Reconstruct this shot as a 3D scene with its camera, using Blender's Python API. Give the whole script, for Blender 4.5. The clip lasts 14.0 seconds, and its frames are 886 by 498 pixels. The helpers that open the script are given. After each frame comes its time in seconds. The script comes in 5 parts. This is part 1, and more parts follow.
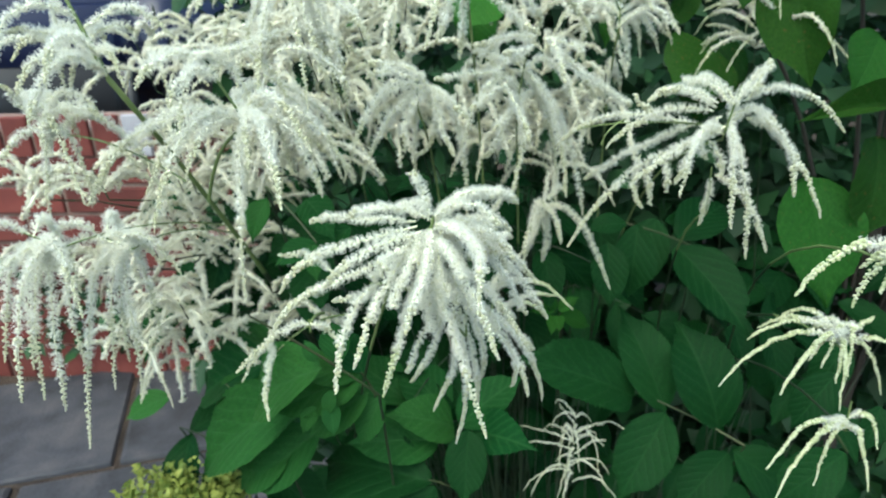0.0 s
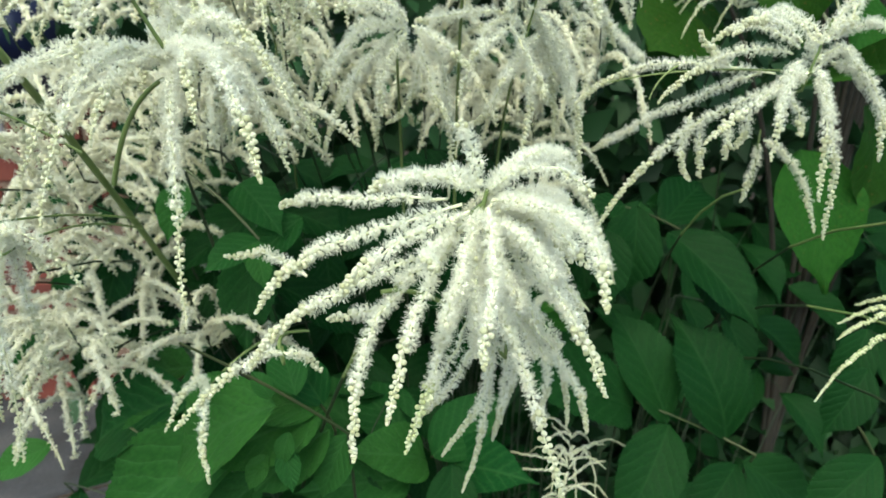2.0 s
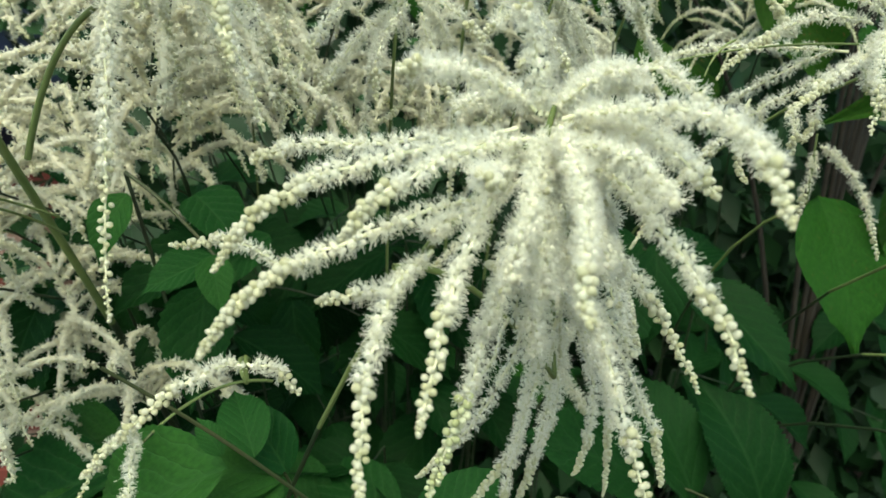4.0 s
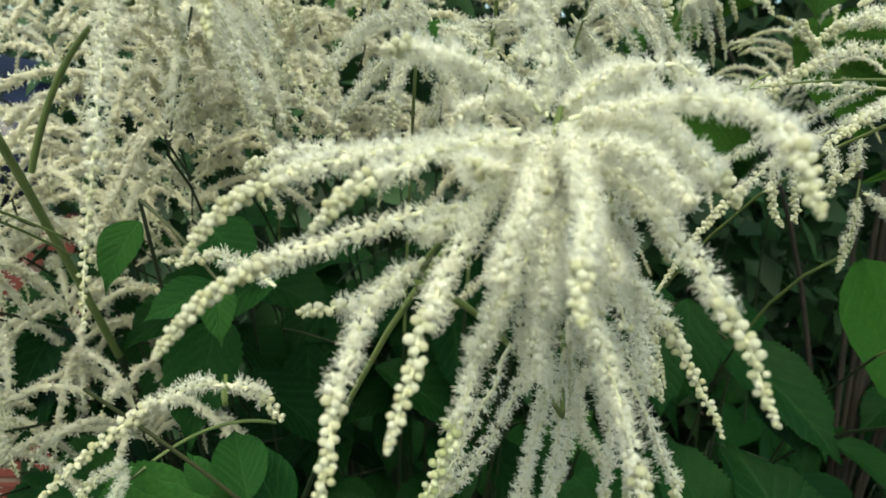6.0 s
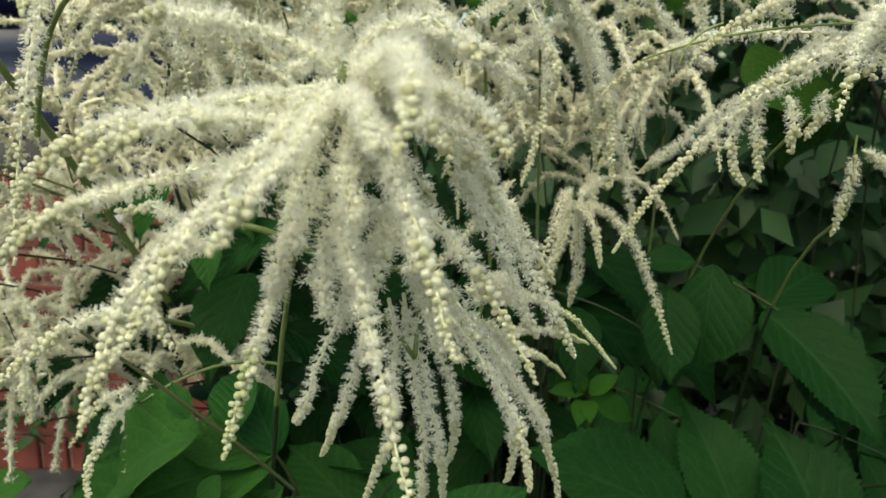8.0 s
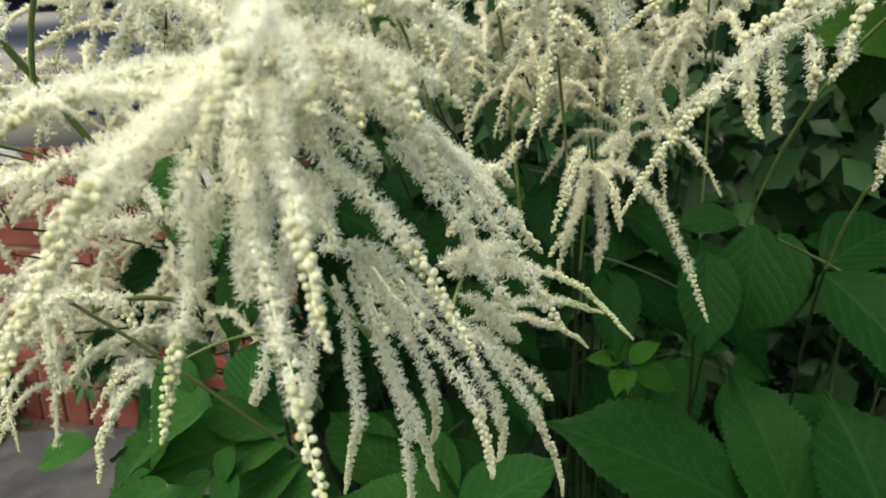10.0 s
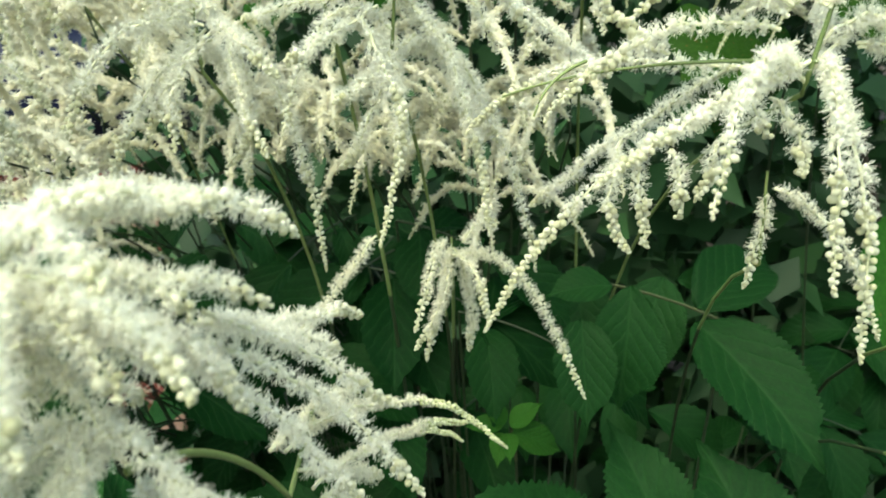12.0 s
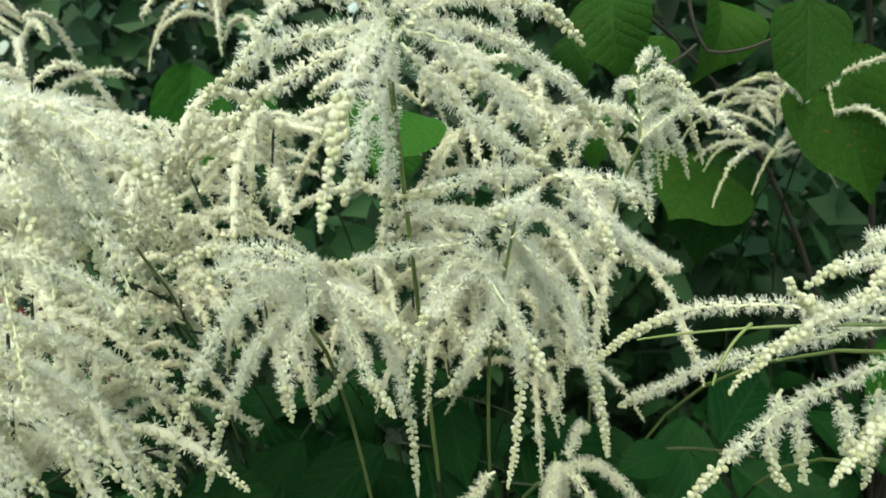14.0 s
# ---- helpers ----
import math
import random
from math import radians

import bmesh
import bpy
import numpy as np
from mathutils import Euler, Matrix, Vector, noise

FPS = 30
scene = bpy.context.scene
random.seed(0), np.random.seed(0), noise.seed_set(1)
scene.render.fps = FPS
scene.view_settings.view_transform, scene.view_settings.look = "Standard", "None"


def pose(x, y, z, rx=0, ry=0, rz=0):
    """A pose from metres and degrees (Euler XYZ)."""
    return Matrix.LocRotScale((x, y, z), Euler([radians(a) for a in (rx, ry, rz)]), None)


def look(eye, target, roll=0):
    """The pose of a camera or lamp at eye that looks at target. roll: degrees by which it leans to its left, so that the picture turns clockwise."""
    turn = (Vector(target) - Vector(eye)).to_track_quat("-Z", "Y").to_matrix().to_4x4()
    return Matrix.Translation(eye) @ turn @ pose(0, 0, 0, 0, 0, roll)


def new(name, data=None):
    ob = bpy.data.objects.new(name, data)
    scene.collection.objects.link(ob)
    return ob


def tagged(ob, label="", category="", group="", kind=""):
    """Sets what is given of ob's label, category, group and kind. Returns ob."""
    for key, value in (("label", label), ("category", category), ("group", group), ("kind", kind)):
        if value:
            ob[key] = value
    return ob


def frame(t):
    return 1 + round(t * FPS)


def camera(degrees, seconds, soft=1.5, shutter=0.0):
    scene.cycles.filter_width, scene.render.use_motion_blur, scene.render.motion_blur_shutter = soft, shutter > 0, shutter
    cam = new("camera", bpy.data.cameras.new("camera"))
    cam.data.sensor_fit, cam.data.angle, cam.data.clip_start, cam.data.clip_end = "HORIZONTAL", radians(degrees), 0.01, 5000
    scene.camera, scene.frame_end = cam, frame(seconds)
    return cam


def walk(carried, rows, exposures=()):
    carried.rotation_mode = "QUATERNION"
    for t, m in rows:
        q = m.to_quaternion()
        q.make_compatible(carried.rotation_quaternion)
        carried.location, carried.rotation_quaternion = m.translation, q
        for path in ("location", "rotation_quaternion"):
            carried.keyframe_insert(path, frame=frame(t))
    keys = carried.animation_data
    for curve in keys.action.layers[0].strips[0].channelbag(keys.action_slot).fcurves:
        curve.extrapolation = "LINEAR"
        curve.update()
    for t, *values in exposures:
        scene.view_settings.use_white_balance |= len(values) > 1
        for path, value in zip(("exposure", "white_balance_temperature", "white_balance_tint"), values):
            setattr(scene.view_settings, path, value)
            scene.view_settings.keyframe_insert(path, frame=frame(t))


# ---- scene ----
import itertools

# ---- camera ----
cam = camera(62.0, 14.0, shutter=0.2)
PATH = [
    (0, (0.0640, 0.0652, 1.0838), (-0.0806, 1.9057, 0.3146), -1.96),
    (0.5, (0.0342, 0.1050, 1.0518), (-0.0527, 1.9461, 0.2753), -1.16),
    (1, (0.0100, 0.1329, 1.0563), (0.0116, 1.9686, 0.2626), -1.15),
    (1.5, (-0.0054, 0.1725, 1.0380), (0.0959, 2.0069, 0.2477), -1.12),
    (2, (-0.0113, 0.1837, 1.0320), (0.1690, 2.0167, 0.2527), -0.03),
    (2.5, (-0.0160, 0.1972, 1.0203), (0.2000, 2.0315, 0.2529), 1.94),
    (3, (-0.0253, 0.2095, 1.0091), (0.2273, 2.0735, 0.3296), 0.19),
    (3.2, (-0.0292, 0.2234, 0.9956), (0.2453, 2.0968, 0.3516), 0.48),
    (5.3, (-0.0195, 0.2631, 0.9363), (0.2617, 2.2093, 0.5715), 2.88),
    (5.5, (-0.0171, 0.2653, 0.9333), (0.2559, 2.2137, 0.5740), 3.06),
    (6, (-0.0150, 0.2624, 0.9411), (0.1909, 2.2237, 0.6078), 3.00),
    (6.5, (-0.0124, 0.2492, 0.9449), (0.0784, 2.2225, 0.6321), 3.18),
    (7, (0.0220, 0.2489, 0.9446), (-0.0043, 2.2203, 0.6089), 3.05),
    (7.4, (0.0503, 0.2481, 0.9385), (-0.0688, 2.2115, 0.5771), 2.66),
    (7.5, (0.0593, 0.2495, 0.9373), (-0.0904, 2.2109, 0.5761), 2.33),
    (7.7, (0.0687, 0.2476, 0.9394), (-0.1163, 2.2013, 0.5535), 2.02),
    (9.8, (0.1204, 0.2672, 0.9453), (-0.3327, 2.1422, 0.4171), -1.84),
    (10, (0.1167, 0.2714, 0.9414), (-0.3458, 2.1419, 0.4056), -1.61),
    (10.5, (0.1133, 0.2829, 0.9111), (-0.3651, 2.1402, 0.3441), -1.96),
    (11, (0.1104, 0.2855, 0.9090), (-0.3327, 2.1425, 0.3132), -3.03),
    (11.5, (0.1124, 0.2953, 0.9331), (-0.2133, 2.1706, 0.3187), -2.62),
    (12, (0.1258, 0.3244, 0.9855), (-0.0461, 2.2212, 0.3750), -2.46),
    (12.5, (0.1055, 0.3370, 0.9928), (0.1114, 2.2644, 0.4588), -4.14),
    (13, (0.0887, 0.3445, 1.0053), (0.2126, 2.2762, 0.5022), -4.46),
    (13.3, (0.0755, 0.3435, 1.0278), (0.2401, 2.2735, 0.5299), -4.31),
    (13.5, (0.0611, 0.3419, 1.0442), (0.2260, 2.2722, 0.5472), -5.12),
    (13.7, (0.0462, 0.3441, 1.0479), (0.2154, 2.2787, 0.5699), -5.00),
    (14, (0.0355, 0.3508, 1.0587), (0.1959, 2.2869, 0.5834), -5.18),
]
walk(cam, [(t, look(eye, target, roll)) for t, eye, target, roll in PATH],
     exposures=[(0.0, 1.46, 5950, -8), (1.5, 1.45, 6450, -11), (3.0, 1.32, 7000, -12), (6.5, 1.10, 7600, -10), (7.5, 1.08, 7950, -8), (10.0, 1.35, 7850, -6), (10.5, 1.52, 7900, -6), (11.0, 1.72, 7800, -7), (11.5, 1.86, 7500, -10), (12.0, 1.75, 7250, -12), (12.5, 1.55, 7250, -12), (14.0, 1.29, 7250, -15)])
cam.data.dof.use_dof, cam.data.dof.focus_distance, cam.data.dof.aperture_fstop = True, 0.27, 22.0

# ---- light: bright overcast sky ----
world = bpy.data.worlds.new("sky")
scene.world = world
world.use_nodes = True
wn, wl = world.node_tree.nodes, world.node_tree.links
sky = wn.new("ShaderNodeTexSky")
sky.sky_type, sky.sun_disc = "NISHITA", False
sky.sun_elevation, sky.sun_rotation = radians(62), radians(200)
sky.dust_density, sky.air_density = 4.0, 1.0
wn["Background"].inputs["Strength"].default_value = 0.145
wl.new(sky.outputs[0], wn["Background"].inputs["Color"])
sun = new("sun", bpy.data.lights.new("sun", "SUN"))
sun.data.energy, sun.data.angle, sun.data.color = 0.7, radians(60), (1.0, 0.97, 0.92)
sun.matrix_world = look((-1.5, -3.0, 7.0), (0, 0.5, 0.8))


# ---- materials ----
def material(name):
    m = bpy.data.materials.new(name)
    m.use_nodes = True
    return m, m.node_tree.nodes, m.node_tree.links, m.node_tree.nodes["Principled BSDF"]


def ramp(nodes, stops):
    r = nodes.new("ShaderNodeValToRGB")
    el = r.color_ramp.elements
    while len(el) < len(stops):
        el.new(0.5)
    for e, (p, c) in zip(el, stops):
        e.position, e.color = p, (*c, 1)
    return r


def noise_tex(nodes, links, scale, detail=4.0, vector=None, coord="Object"):
    n = nodes.new("ShaderNodeTexNoise")
    n.inputs["Scale"].default_value, n.inputs["Detail"].default_value = scale, detail
    if vector is None:
        vector = nodes.new("ShaderNodeTexCoord").outputs[coord]
    links.new(vector, n.inputs["Vector"])
    return n


def bump(nodes, links, height, bsdf, strength, distance):
    b = nodes.new("ShaderNodeBump")
    b.inputs["Strength"].default_value, b.inputs["Distance"].default_value = strength, distance
    links.new(height, b.inputs["Height"])
    links.new(b.outputs[0], bsdf.inputs["Normal"])


def glow_through(m, nodes, links, bsdf, colour_socket, share):
    """Thin tissue: part of the light passes through."""
    tr, mix = nodes.new("ShaderNodeBsdfTranslucent"), nodes.new("ShaderNodeMixShader")
    links.new(colour_socket, tr.inputs["Color"])
    mix.inputs[0].default_value = share
    links.new(bsdf.outputs[0], mix.inputs[1])
    links.new(tr.outputs[0], mix.inputs[2])
    links.new(mix.outputs[0], nodes["Material Output"].inputs["Surface"])


def tissue(name, stops, share, rough=0.6):
    """Petals, buds and filaments: each grain has its own tone."""
    m, n, l, b = material(name)
    geo = n.new("ShaderNodeNewGeometry")
    r = ramp(n, stops)
    l.new(geo.outputs["Random Per Island"], r.inputs[0])
    l.new(r.outputs[0], b.inputs["Base Color"])
    b.inputs["Roughness"].default_value = rough
    b.inputs["Specular IOR Level"].default_value = 0.25
    glow_through(m, n, l, b, r.outputs[0], share)
    return m


def leaf_material(name, low, high, vein, rough=0.5, spots=0.0, share=0.22, veins=0.42):
    """A leaf blade: colour differs from leaf to leaf, pale midrib and side veins, quilted relief."""
    m, n, l, b = material(name)
    info = n.new("ShaderNodeObjectInfo")
    r = ramp(n, [(0.0, low), (1.0, high)])
    l.new(info.outputs["Random"], r.inputs[0])
    uv = n.new("ShaderNodeUVMap")
    sep = n.new("ShaderNodeSeparateXYZ")
    l.new(uv.outputs[0], sep.inputs[0])

    def maths(op, a, c):
        k = n.new("ShaderNodeMath")
        k.operation = op
        for slot, v in zip(k.inputs, (a, c)):
            if isinstance(v, float):
                slot.default_value = v
            elif v is not None:
                l.new(v, slot)
        return k.outputs[0]

    across = maths("ABSOLUTE", maths("SUBTRACT", sep.outputs[0], 0.5), None)
    warp = noise_tex(n, l, 9.0, 2.0)
    slant = maths("ADD", maths("SUBTRACT", sep.outputs[1], maths("MULTIPLY", across, 0.8)), maths("MULTIPLY", warp.outputs[0], 0.10))
    wave = maths("ABSOLUTE", maths("SINE", maths("MULTIPLY", slant, 24.0), None), None)
    side = maths("POWER", wave, 0.3)
    rib = maths("MINIMUM", maths("MULTIPLY", across, 28.0), 1.0)
    height = maths("MULTIPLY", side, rib)
    mot = noise_tex(n, l, 35.0, 5.0)
    tone = n.new("ShaderNodeMixRGB")
    tone.blend_type = "MULTIPLY"
    tone.inputs[0].default_value = 0.5
    l.new(r.outputs[0], tone.inputs[1])
    mr = ramp(n, [(0.3, (0.45, 0.5, 0.5)), (0.7, (1.4, 1.3, 1.15))])
    l.new(mot.outputs[0], mr.inputs[0])
    l.new(mr.outputs[0], tone.inputs[2])
    mix = n.new("ShaderNodeMixRGB")
    mix.inputs[2].default_value = (*vein, 1)
    l.new(maths("MULTIPLY", maths("SUBTRACT", 1.0, height), veins), mix.inputs[0])
    l.new(tone.outputs[0], mix.inputs[1])
    last = mix.outputs[0]
    if spots:
        sp = noise_tex(n, l, 28.0, 3.0)
        sr = ramp(n, [(0.66, (0, 0, 0)), (0.72, (1, 1, 1))])
        l.new(sp.outputs[0], sr.inputs[0])
        sm = n.new("ShaderNodeMixRGB")
        sm.inputs[2].default_value = (0.16, 0.07, 0.03, 1)
        l.new(maths("MULTIPLY", sr.outputs[0], spots), sm.inputs[0])
        l.new(last, sm.inputs[1])
        last = sm.outputs[0]
    l.new(last, b.inputs["Base Color"])
    b.inputs["Roughness"].default_value = rough
    b.inputs["Specular IOR Level"].default_value = 0.05
    bump(n, l, height, b, 0.45, 0.0015)
    glow_through(m, n, l, b, last, share)
    return m


def rough_material(name, stops, scale, bump_scale, strength, distance, rough=0.85, by_object=0.0):
    """Mineral surfaces: broad stains, fine grain, pitted relief; pieces differ a little."""
    m, n, l, b = material(name)
    a = noise_tex(n, l, scale, 6.0)
    r = ramp(n, stops)
    l.new(a.outputs[0], r.inputs[0])
    last = r.outputs[0]
    if by_object:
        info = n.new("ShaderNodeObjectInfo")
        v = n.new("ShaderNodeHueSaturation")
        k = n.new("ShaderNodeMapRange")
        k.inputs["To Min"].default_value, k.inputs["To Max"].default_value = 1 - by_object, 1 + by_object
        l.new(info.outputs["Random"], k.inputs[0])
        l.new(k.outputs[0], v.inputs["Value"])
        l.new(last, v.inputs["Color"])
        last = v.outputs[0]
    l.new(last, b.inputs["Base Color"])
    b.inputs["Roughness"].default_value = rough
    g = noise_tex(n, l, bump_scale, 8.0)
    bump(n, l, g.outputs[0], b, strength, distance)
    return m


PETAL = tissue("open_florets", [(0.0, (0.87, 0.86, 0.75)), (0.5, (0.91, 0.91, 0.83)), (1.0, (0.94, 0.94, 0.89))], 0.68)
PETAL_OLD = tissue("fading_florets", [(0.0, (0.87, 0.85, 0.71)), (0.5, (0.91, 0.895, 0.79)), (1.0, (0.94, 0.935, 0.85))], 0.68)
BUD = tissue("cream_buds", [(0.0, (0.60, 0.60, 0.40)), (0.5, (0.68, 0.68, 0.52)), (1.0, (0.75, 0.75, 0.63))], 0.5, 0.8)
BUD_GREEN = tissue("green_buds", [(0.0, (0.44, 0.48, 0.24)), (0.5, (0.58, 0.61, 0.37)), (1.0, (0.70, 0.72, 0.52))], 0.25, 0.5)
STALK = rough_material("green_stalk", [(0.3, (0.10, 0.15, 0.045)), (0.7, (0.19, 0.24, 0.085))], 18.0, 200.0, 0.15, 0.001, 0.5)
AXIS = rough_material("raceme_axis", [(0.3, (0.62, 0.63, 0.42)), (0.7, (0.76, 0.76, 0.58))], 60.0, 300.0, 0.1, 0.001, 0.6)
LEAF = leaf_material("goatsbeard_leaf", (0.005, 0.027, 0.0065), (0.012, 0.049, 0.012), (0.022, 0.068, 0.020), 0.5)
LEAF_YOUNG = leaf_material("young_leaf", (0.010, 0.056, 0.014), (0.032, 0.105, 0.022), (0.05, 0.13, 0.04))
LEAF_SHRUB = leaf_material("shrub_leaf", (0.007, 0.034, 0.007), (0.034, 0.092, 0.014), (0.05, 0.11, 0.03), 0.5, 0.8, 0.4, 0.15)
# shrub leaf copy with daylight painted into its green; young shoots share it
LEAF_LIGHT = leaf_material("lit_and_young_leaf", (0.022, 0.085, 0.014), (0.045, 0.14, 0.022), (0.06, 0.16, 0.04), 0.5, 0.3, 0.4, 0.12)
# hedge green darkened further: shade of the clump's gaps put into the colour
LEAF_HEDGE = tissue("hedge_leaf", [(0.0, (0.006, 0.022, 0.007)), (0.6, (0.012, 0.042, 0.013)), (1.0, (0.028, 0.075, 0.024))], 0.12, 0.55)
# also on the flower stalks' lower parts, dark there to look shaded
LEAF_AND_SHADED_STALK = rough_material("leaf_stalk", [(0.3, (0.010, 0.024, 0.008)), (0.7, (0.022, 0.036, 0.012))], 18.0, 200.0, 0.15, 0.001, 0.55)
RACHIS = rough_material("leaf_rachis", [(0.3, (0.035, 0.055, 0.018)), (0.7, (0.08, 0.085, 0.035))], 18.0, 200.0, 0.15, 0.001, 0.55)
LIME = tissue("lime_flowers", [(0.0, (0.12, 0.17, 0.03)), (1.0, (0.30, 0.33, 0.07))], 0.3)
TWIG = rough_material("brown_twig", [(0.3, (0.014, 0.013, 0.009)), (0.7, (0.034, 0.027, 0.019))], 40.0, 300.0, 0.4, 0.002, 0.8)
BRICK = rough_material("red_brick", [(0.3, (0.075, 0.016, 0.013)), (0.55, (0.125, 0.027, 0.021)), (0.75, (0.165, 0.045, 0.034))], 9.0, 90.0, 0.5, 0.003, 0.9, 0.22)
BRICK_GREY = rough_material("grey_block", [(0.3, (0.25, 0.24, 0.26)), (0.7, (0.38, 0.37, 0.40))], 12.0, 90.0, 0.4, 0.003, 0.9, 0.1)
MORTAR = rough_material("mortar", [(0.3, (0.15, 0.09, 0.07)), (0.7, (0.26, 0.18, 0.15))], 25.0, 120.0, 0.5, 0.003, 0.95)
# slab grey taken well down: plant shade on the paving put into it
SLAB = rough_material("shaded_grey_slab", [(0.30, (0.014, 0.014, 0.017)), (0.5, (0.033, 0.034, 0.042)), (0.7, (0.058, 0.055, 0.060))], 14.0, 120.0, 0.6, 0.004, 0.7, 0.12)
SOIL = rough_material("dark_soil", [(0.3, (0.018, 0.012, 0.008)), (0.7, (0.06, 0.04, 0.028))], 14.0, 60.0, 1.0, 0.02, 0.95)


def painted(name, colour, rough, metal=0.0):
    m, n, l, b = material(name)
    b.inputs["Roughness"].default_value, b.inputs["Metallic"].default_value = rough, metal
    a = noise_tex(n, l, 3.0, 5.0)
    r = ramp(n, [(0.3, tuple(c * 0.85 for c in colour)), (0.7, tuple(c * 1.1 for c in colour))])
    l.new(a.outputs[0], r.inputs[0])
    l.new(r.outputs[0], b.inputs["Base Color"])
    return m


CAR_BLUE = painted("blue_car_paint", (0.010, 0.014, 0.045), 0.3, 0.0)
CAR_BLACK = painted("shadow_and_tyre_black", (0.012, 0.012, 0.014), 0.45)
CAR_GLASS = painted("tinted_glass", (0.02, 0.025, 0.03), 0.05)


# ---- mesh helpers ----
def mesh_from(name, verts, tris, mats, slots=None, smooth=True, uv=None):
    me = bpy.data.meshes.new(name)
    verts, tris = np.asarray(verts, np.float32), np.asarray(tris, np.int32)
    k = tris.shape[1]
    me.vertices.add(len(verts))
    me.vertices.foreach_set("co", verts.ravel())
    me.loops.add(tris.size)
    me.loops.foreach_set("vertex_index", tris.ravel())
    me.polygons.add(len(tris))
    me.polygons.foreach_set("loop_start", np.arange(0, tris.size, k, dtype=np.int32))
    for m in mats:
        me.materials.append(m)
    if slots is not None:
        me.polygons.foreach_set("material_index", np.asarray(slots, np.int32))
    me.polygons.foreach_set("use_smooth", np.full(len(tris), smooth))
    if uv is not None:
        layer = me.uv_layers.new(name="UVMap")
        layer.data.foreach_set("uv", np.asarray(uv, np.float32)[tris.ravel()].ravel())
    me.update(calc_edges=True)
    me.validate()
    return me


def part(name, me, parent, label=""):
    ob = new(name, me)
    ob.parent = parent
    return tagged(ob, label)


def thing(name, at, label, category, group=""):
    ob = new(name)
    ob.location = at
    ob.empty_display_size = 0.02
    return tagged(ob, label, category, group)


def from_bm(name, bm, mat, smooth=False):
    me = bpy.data.meshes.new(name)
    bm.to_mesh(me)
    bm.free()
    me.materials.append(mat)
    if smooth:
        me.polygons.foreach_set("use_smooth", [True] * len(me.polygons))
    return me


def bead(level):
    """A small rounded grain: corners and faces."""
    bm = bmesh.new()
    bmesh.ops.create_icosphere(bm, subdivisions=level, radius=1.0)
    v = np.array([p.co[:] for p in bm.verts])
    f = np.array([[q.index for q in face.verts] for face in bm.faces])
    bm.free()
    return v, f


BEADS = {1: bead(1), 2: bead(2)}
OCT = (np.array([(1, 0, 0), (-1, 0, 0), (0, 1, 0), (0, -1, 0), (0, 0, 1), (0, 0, -1)], float),
       np.array([(0, 2, 4), (2, 1, 4), (1, 3, 4), (3, 0, 4), (2, 0, 5), (1, 2, 5), (3, 1, 5), (0, 3, 5)]))


TET = (np.array([(1, 1, 1), (-1, -1, 1), (-1, 1, -1), (1, -1, -1)], float), np.array([(0, 1, 3), (0, 2, 1), (0, 3, 2), (1, 2, 3)]))


def unit(v):
    return v / np.maximum(np.linalg.norm(v, axis=-1, keepdims=True), 1e-9)


def along(points, n):
    """n places evenly spaced on a quadratic arc, with their tangents."""
    a, b, c = (np.asarray(p, float) for p in points)
    s = np.linspace(0, 1, n)[:, None]
    return (1 - s) ** 2 * a + 2 * s * (1 - s) * b + s ** 2 * c, unit(2 * (1 - s) * (b - a) + 2 * s * (c - b))


def frames_of(tan):
    ref = np.where(np.abs(tan[:, 2:3]) > 0.9, np.array([[1.0, 0, 0]]), np.array([[0, 0, 1.0]]))
    side = unit(np.cross(tan, ref))
    return side, np.cross(side, tan)


def tube(pts, tan, radii, sides=6):
    """A tapered stalk round a line of places."""
    side, up = frames_of(tan)
    ang = np.linspace(0, 2 * math.pi, sides, endpoint=False)
    ring = np.cos(ang)[None, :, None] * side[:, None] + np.sin(ang)[None, :, None] * up[:, None]
    v = (pts[:, None] + ring * np.asarray(radii)[:, None, None]).reshape(-1, 3)
    n = len(pts)
    i = np.arange((n - 1) * sides)
    r, k = i // sides, i % sides
    a, b = r * sides + k, r * sides + (k + 1) % sides
    q = np.stack([a, b, b + sides, a + sides], 1)
    return v, np.concatenate([q[:, [0, 1, 2]], q[:, [0, 2, 3]]])


def joined(pieces):
    vs, fs, ss, o = [], [], [], 0
    for v, f, s in pieces:
        vs.append(v)
        fs.append(f + o)
        ss.append(np.full(len(f), s))
        o += len(v)
    return np.concatenate(vs), np.concatenate(fs), np.concatenate(ss)


def grains(centres, out, sizes, shape, long=1.15, rng=None):
    """Beads at the given centres, drawn out along their own direction."""
    tv, tf = shape
    side, up = frames_of(out)
    sc = np.asarray(sizes)[:, None, None]
    v = centres[:, None] + sc * (tv[None, :, :1] * side[:, None] + tv[None, :, 1:2] * up[:, None] + long * tv[None, :, 2:] * out[:, None])
    f = tf[None] + (np.arange(len(centres)) * len(tv))[:, None, None]
    return v.reshape(-1, 3), f.reshape(-1, 3)


def filaments(centres, out, count, length, thick, rng):
    """Stamens: hair-thin blades that fan out of each floret, widening to their heads."""
    n = len(centres)
    d = unit(np.repeat(out, count, 0) + rng.normal(0, 0.55, (n * count, 3)))
    base = np.repeat(centres, count, 0)
    ln = length * rng.uniform(0.65, 1.15, (n * count, 1))
    w = unit(np.cross(d, rng.normal(0, 1, (n * count, 3)))) * thick
    tip = base + d * ln
    v = np.stack([base - w * 0.7, base + w * 0.7, tip + w * 1.7, tip - w * 1.7], 1).reshape(-1, 3)
    i = np.arange(n * count)[:, None] * 4
    f = np.concatenate([i + [0, 1, 2], i + [0, 2, 3]])
    return v, f


